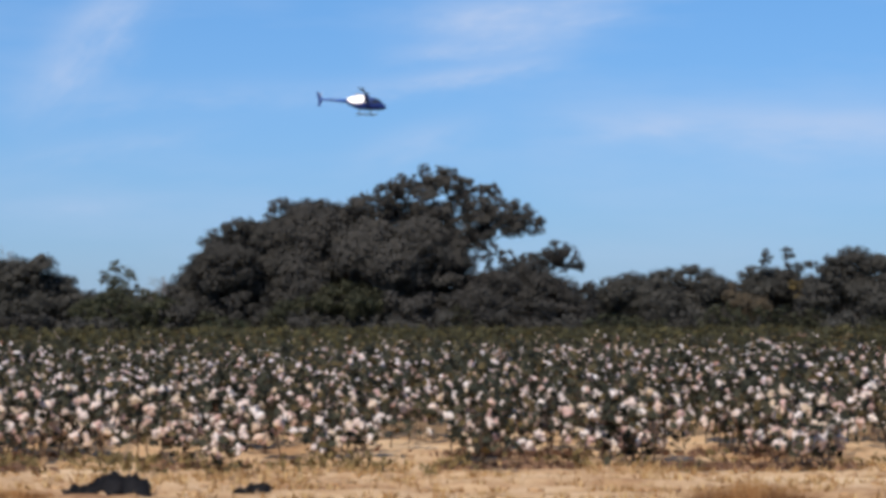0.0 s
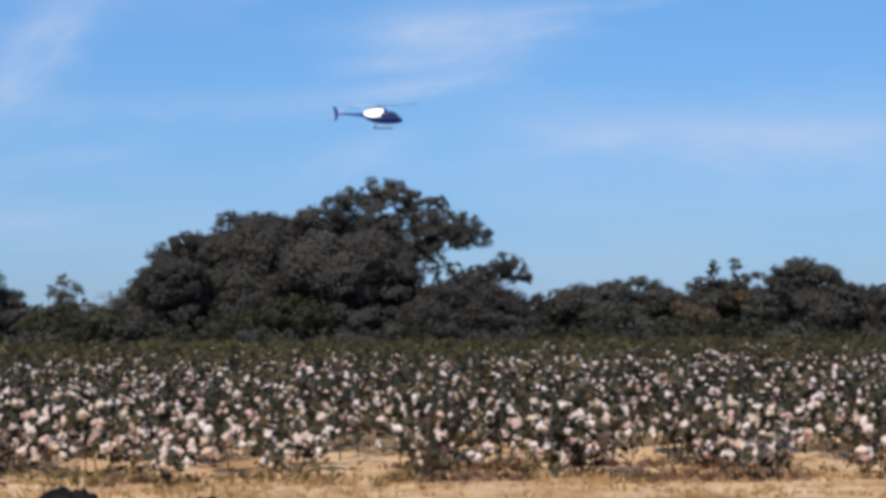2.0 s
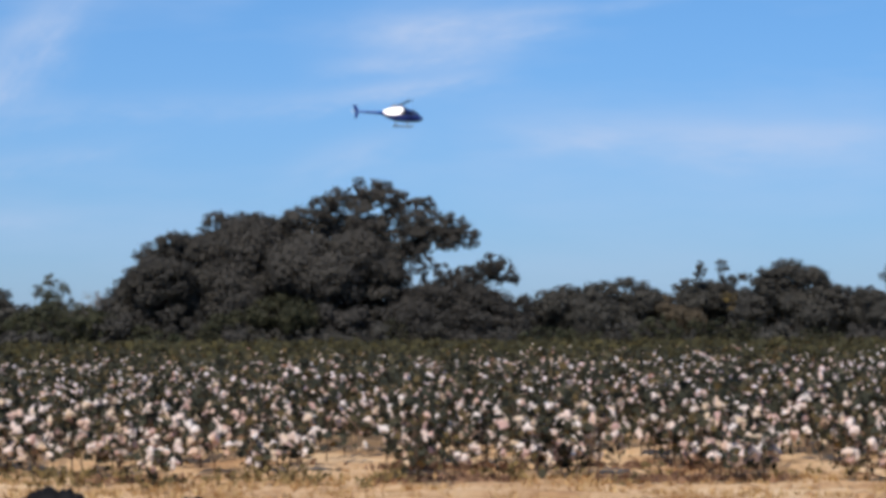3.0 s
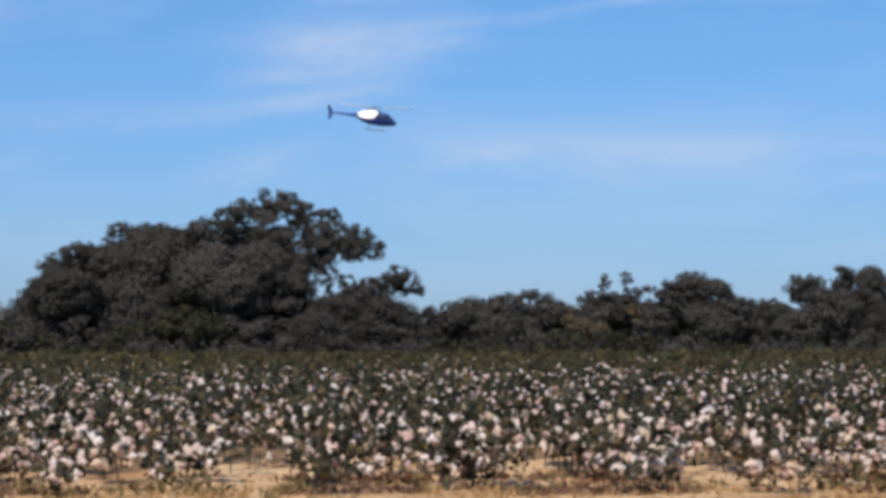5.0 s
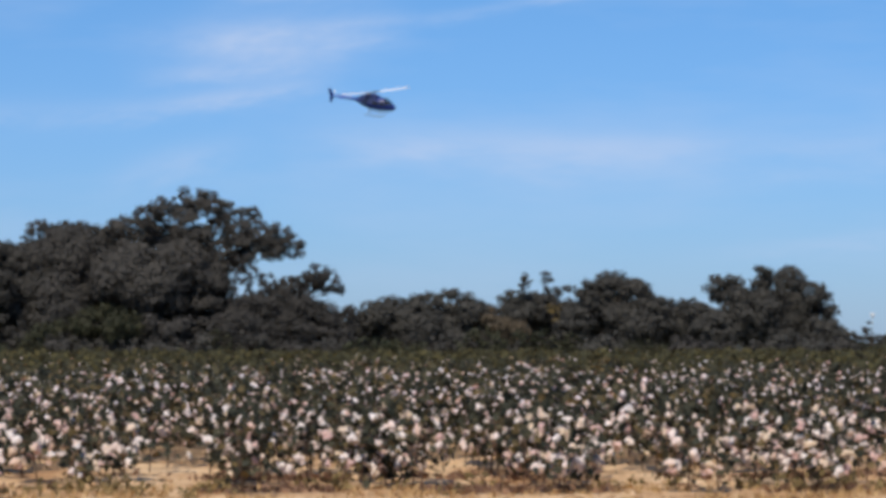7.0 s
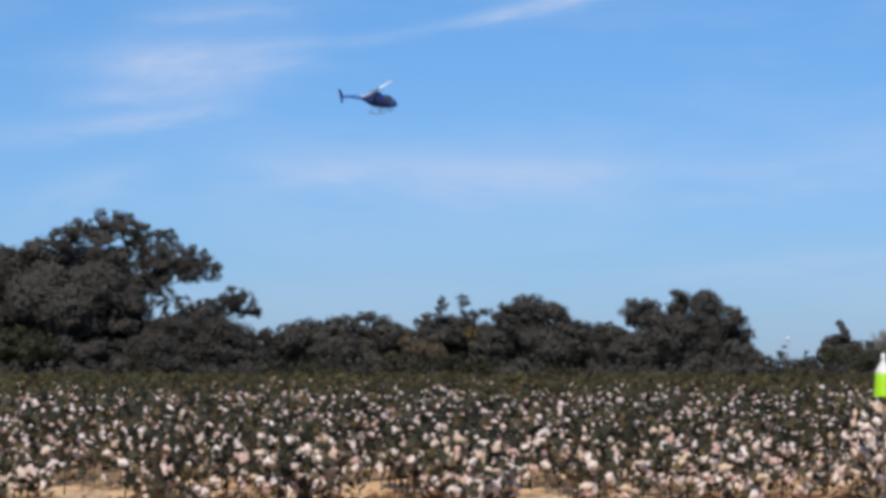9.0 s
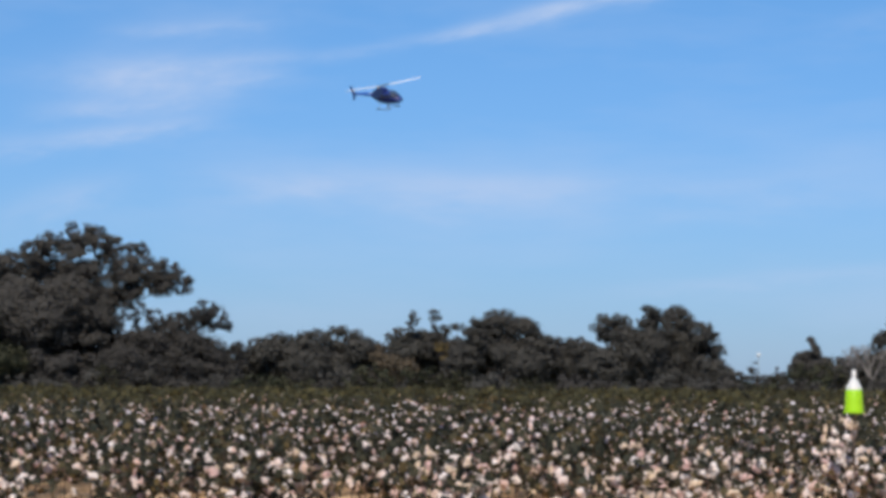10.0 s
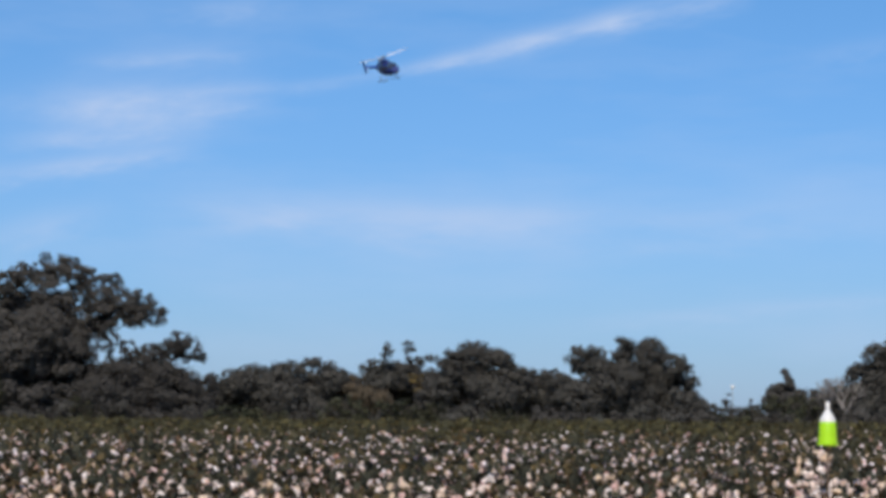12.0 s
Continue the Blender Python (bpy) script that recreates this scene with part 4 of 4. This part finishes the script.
def build_helicopter():
    heli = new("helicopter")
    hull = [(3.0, -0.36, 0.05, 0.05, 0.05), (2.9, -0.35, 0.32, 0.20, 0.22), (2.55, -0.26, 0.56, 0.42, 0.46), (2.1, -0.16, 0.70, 0.66, 0.64), (1.5, -0.02, 0.78, 0.88, 0.82),
            (0.8, 0.0, 0.80, 0.90, 0.86), (0.1, 0.0, 0.74, 0.74, 0.86), (-0.9, 0.02, 0.56, 0.5, 0.76), (-1.7, 0.12, 0.40, 0.36, 0.58), (-2.3, 0.22, 0.29, 0.28, 0.36), (-2.6, 0.26, 0.25, 0.24, 0.26)]
    part("fuselage", solid("fuselage", *loft([section(*h) for h in hull]), NAVY), heli, "dark blue rounded cabin and belly")
    doors = []
    for x, z in ((0.25, 0.14), (0.25, 1.02), (0.1, 1.12), (-1.2, 1.10), (-2.4, 0.60), (-2.4, 0.12), (-1.2, 0.0)):
        doors.append((x, 0.87 + 0.194 * (x - 0.45) - 0.344 * (z - 0.05), z))
    cow = part("engine_cowling", solid("engine_cowling", *loft([[(x, y, z) for x, y, z in doors], [(x, -y, z) for x, y, z in doors]]), GLOSS, False), heli, "polished dark blue engine cowling with sloping sides")
    top = [(0.75, 0.95, 0.10, 0.05, 0.1), (0.45, 1.05, 0.30, 0.18, 0.2), (-0.3, 1.1, 0.32, 0.22, 0.2), (-1.2, 1.0, 0.24, 0.2, 0.2), (-1.8, 0.85, 0.12, 0.08, 0.1)]
    part("mast_fairing", solid("mast_fairing", *loft([section(*h) for h in top]), NAVY), heli)
    for s in (-1, 1):
        part("exhaust", solid("exhaust", *tube([(-0.8, 0.12 * s, 1.12), (-0.95, 0.18 * s, 1.30), (-1.1, 0.22 * s, 1.36)], [0.12, 0.11, 0.12], 10), STEEL), cow, "grey exhaust pipe")
    for s in (-1, 1):
        for x0, x1 in ((0.95, 1.75), (-0.1, 0.8)):
            ring = [(x0 + 0.05, 0.02), (x1 - 0.1, 0.02), (x1, 0.12), (x1 - 0.22 * (x1 > 1), 0.5), (x0 + 0.05, 0.54), (x0, 0.1)]
            pane = [[(x, s * (0.70 - 0.10 * max(0, z - 0.1) - 0.07 * max(0, x - 1.2)), z) for x, z in ring], [(x, s * (0.812 - 0.16 * max(0, z - 0.1) - 0.09 * max(0, x - 1.2)), z) for x, z in ring]]
            part("side_window", solid("side_window", *loft(pane), WINDOW, False), heli, "dark side window")
    shield = [(2.50, -0.06, 0.50, 0.27, 0.02), (2.12, 0.05, 0.66, 0.50, 0.05), (1.72, 0.15, 0.72, 0.66, 0.05), (1.45, 0.2, 0.7, 0.69, 0.05)]
    part("windshield", solid("windshield", *loft([section(*h) for h in shield]), WINDOW), heli, "dark curved windshield")
    boom = [(-2.4, 0.28, 0.27, 0.27, 0.27), (-3.6, 0.31, 0.21, 0.21, 0.21), (-5.6, 0.36, 0.14, 0.14, 0.14), (-6.1, 0.38, 0.12, 0.12, 0.12)]
    part("tail_boom", solid("tail_boom", *loft([section(*h, 16, 2.0) for h in boom]), BLUE), heli, "slim blue tail boom")
    prof = [(1.30, -6.22, -6.62), (0.9, -6.02, -6.50), (0.38, -5.72, -6.36), (-0.15, -5.90, -6.30), (-0.60, -6.08, -6.36)]
    rings = [[(a, 0, z), ((a + b) / 2, 0.05, z), (b, 0.01, z), (b, -0.01, z), ((a + b) / 2, -0.05, z)] for z, a, b in prof]
    part("tail_fin", solid("tail_fin", *loft(rings), NAVY, False), heli, "swept dark blue tail fin")
    stab = [[(-4.35, y, 0.36), (-4.5, y, 0.40), (-4.75, y, 0.36), (-4.5, y, 0.33)] for y in (-0.95, 0.95)]
    part("stabilizer", solid("stabilizer", *loft(stab), BLUE, False), heli)
    tail_rotor = part("tail_rotor", solid("tail_rotor", *tube([(0, 0, 0), (0, 0.22, 0)], [0.05, 0.04], 8), STEEL), heli, m=pose(-6.0, 0.08, 0.38))
    for s in (-1, 1):
        part("tail_blade", solid("tail_blade", *box(-0.06, 0.06, 0.17, 0.19, 0.05 if s > 0 else -0.82, 0.82 if s > 0 else -0.05), BLADE), tail_rotor)
    for s in (-1, 1):
        skid = part("skid", solid("skid", *tube([(1.75, 0.95 * s, -1.24), (1.55, 0.95 * s, -1.40), (1.2, 0.95 * s, -1.46), (-1.1, 0.95 * s, -1.46)], [0.05, 0.055, 0.055, 0.05], 8), STEEL), heli, "grey landing skid tube")
        for x in (0.95, -0.65):
            part("strut", solid("strut", *tube([(x, 0.30 * s, -0.78), (x, 0.72 * s, -0.94), (x, 0.95 * s, -1.44)], [0.045, 0.04, 0.04], 8), STEEL), skid)
    part("mast", solid("mast", *tube([(0, 0, 1.1), (0, 0, 1.62)], [0.09, 0.06], 10), STEEL), heli)
    rotor = part("main_rotor", solid("main_rotor", *join([tube([(0, 0, -0.10), (0, 0, 0.10)], [0.16, 0.14], 12), box(-0.75, 0.75, -0.10, 0.10, -0.05, 0.05)]), STEEL), heli, "grey teetering rotor hub", pose(0, 0, 1.60))
    for s in (-1, 1):
        rings = []
        for r, droop in ((0.7, 0.0), (2.5, 0.03), (4.0, 0.09), (5.05, 0.16)):
            rings.append([(s * r, 0.26 * s, droop), (s * r, 0.10 * s, droop + 0.07), (s * r, -0.26 * s, droop + 0.002), (s * r, 0.10 * s, droop - 0.05)])
        blade = solid("rotor_blade", *loft(rings), BLADE)
        blade.materials.append(BLADE_UNDER)
        # the faces below the blade's edges take the darker colour
        for p in blade.polygons:
            p.material_index = int(3 in [i % 4 for i in p.vertices])
        part("rotor_blade", blade, rotor, "long rotor blade, white above and dark below")
    tagged(heli, "dark blue and white light helicopter flying over the trees", "helicopter")
    return heli, rotor, tail_rotor


# ---- an unidentified pale spot far beyond the trees, held up by an invented mast ----
def build_mast(x, y, top):
    base = new("lamp_mast")
    base.location = (x, y, 0)
    part("pole", solid("pole", *tube([(0, 0, -0.2), (0, 0, top * 0.5), (0, 0, top)], [0.07, 0.05, 0.03], 8), STEEL), base)
    part("lamp_head", solid("lamp_head", *loft([[(r * math.cos(a * 0.524), r * math.sin(a * 0.524), z) for a in range(12)] for r, z in ((0.1, top - 0.3), (0.3, top - 0.2), (0.34, top), (0.28, top + 0.2), (0.06, top + 0.28))]), CLEAR_WHITE), base, "pale round blob, unidentified")
    tagged(base, "unidentified pale spot on an invented thin steel mast", "lamp mast")


build_mast(101.9, 420.0, 5.7)

helicopter, main_rotor, tail_rotor = build_helicopter()

build_front_rows()

FLIGHT = [  # seconds, x, y, z, bank to the right, nose down, heading (0: across to the right, minus: towards the field)
    (0.0, -10.70, 382.0, 31.03, 0, 2, 6),
    (0.5, -8.31, 382.0, 30.96, 0, 2, 6),
    (1.0, -6.11, 382.0, 30.91, 0, 2, 5),
    (1.5, -3.63, 382.0, 30.87, 0, 2, 5),
    (2.0, -1.24, 382.0, 30.87, 0, 1.5, 4),
    (2.5, 1.05, 382.0, 30.98, 0, 1.5, 4),
    (4.5, 9.93, 380.1, 31.83, 1, 5, 0),
    (5.0, 12.51, 380.1, 32.11, 3, 5.5, 0),
    (5.5, 14.99, 379.1, 32.42, 9, 6.5, -3),
    (6.0, 17.57, 378.2, 32.92, 15, 7, -9),
    (6.5, 20.15, 378.2, 33.35, 19, 7.5, -14),
    (7.0, 23.11, 377.2, 33.91, 21, 8, -18),
    (9.0, 34.38, 372.4, 36.97, 18, 6, -41),
    (9.5, 36.86, 370.5, 38.00, 18, 5.5, -47),
    (10.0, 38.77, 369.6, 39.24, 18, 5, -52),
    (10.5, 40.49, 367.7, 40.54, 18, 4.5, -56),
    (11.0, 41.64, 365.8, 42.23, 18, 4.5, -60),
    (11.5, 41.64, 363.9, 44.04, 17, 4.5, -65),
    (12.0, 41.45, 362.9, 46.49, 17, 4.5, -69.5),
]


def motions():
    walk(helicopter, [(t, pose(x, y, z, bank, nose, head)) for t, x, y, z, bank, nose, head in FLIGHT])
    when, heads = [row[0] for row in FLIGHT], [row[6] for row in FLIGHT]
    slip_t, slip = (0.0, 0.3, 1.5, 5.9, 7.1, 9.0, 10.2, 11.8, 12.0), (40, 53, 105, 233, 248, 285, 320, 363, 361)
    turns = []
    for i in range(361):
        t = i / 30
        turns.append((t, 2250.0 * (t - 0.3) + np.interp(t, slip_t, slip) - np.interp(t, when, heads)))
    walk(main_rotor, [(t, pose(0, 0, 1.60, 0, -1, 0) @ pose(0, 0, 0, 0, 0, a)) for t, a in turns])
    walk(tail_rotor, [(t, pose(-6.0, 0.08, 0.38, 0, 73.0 * i, 0)) for i, (t, a) in enumerate(turns)])


motions()
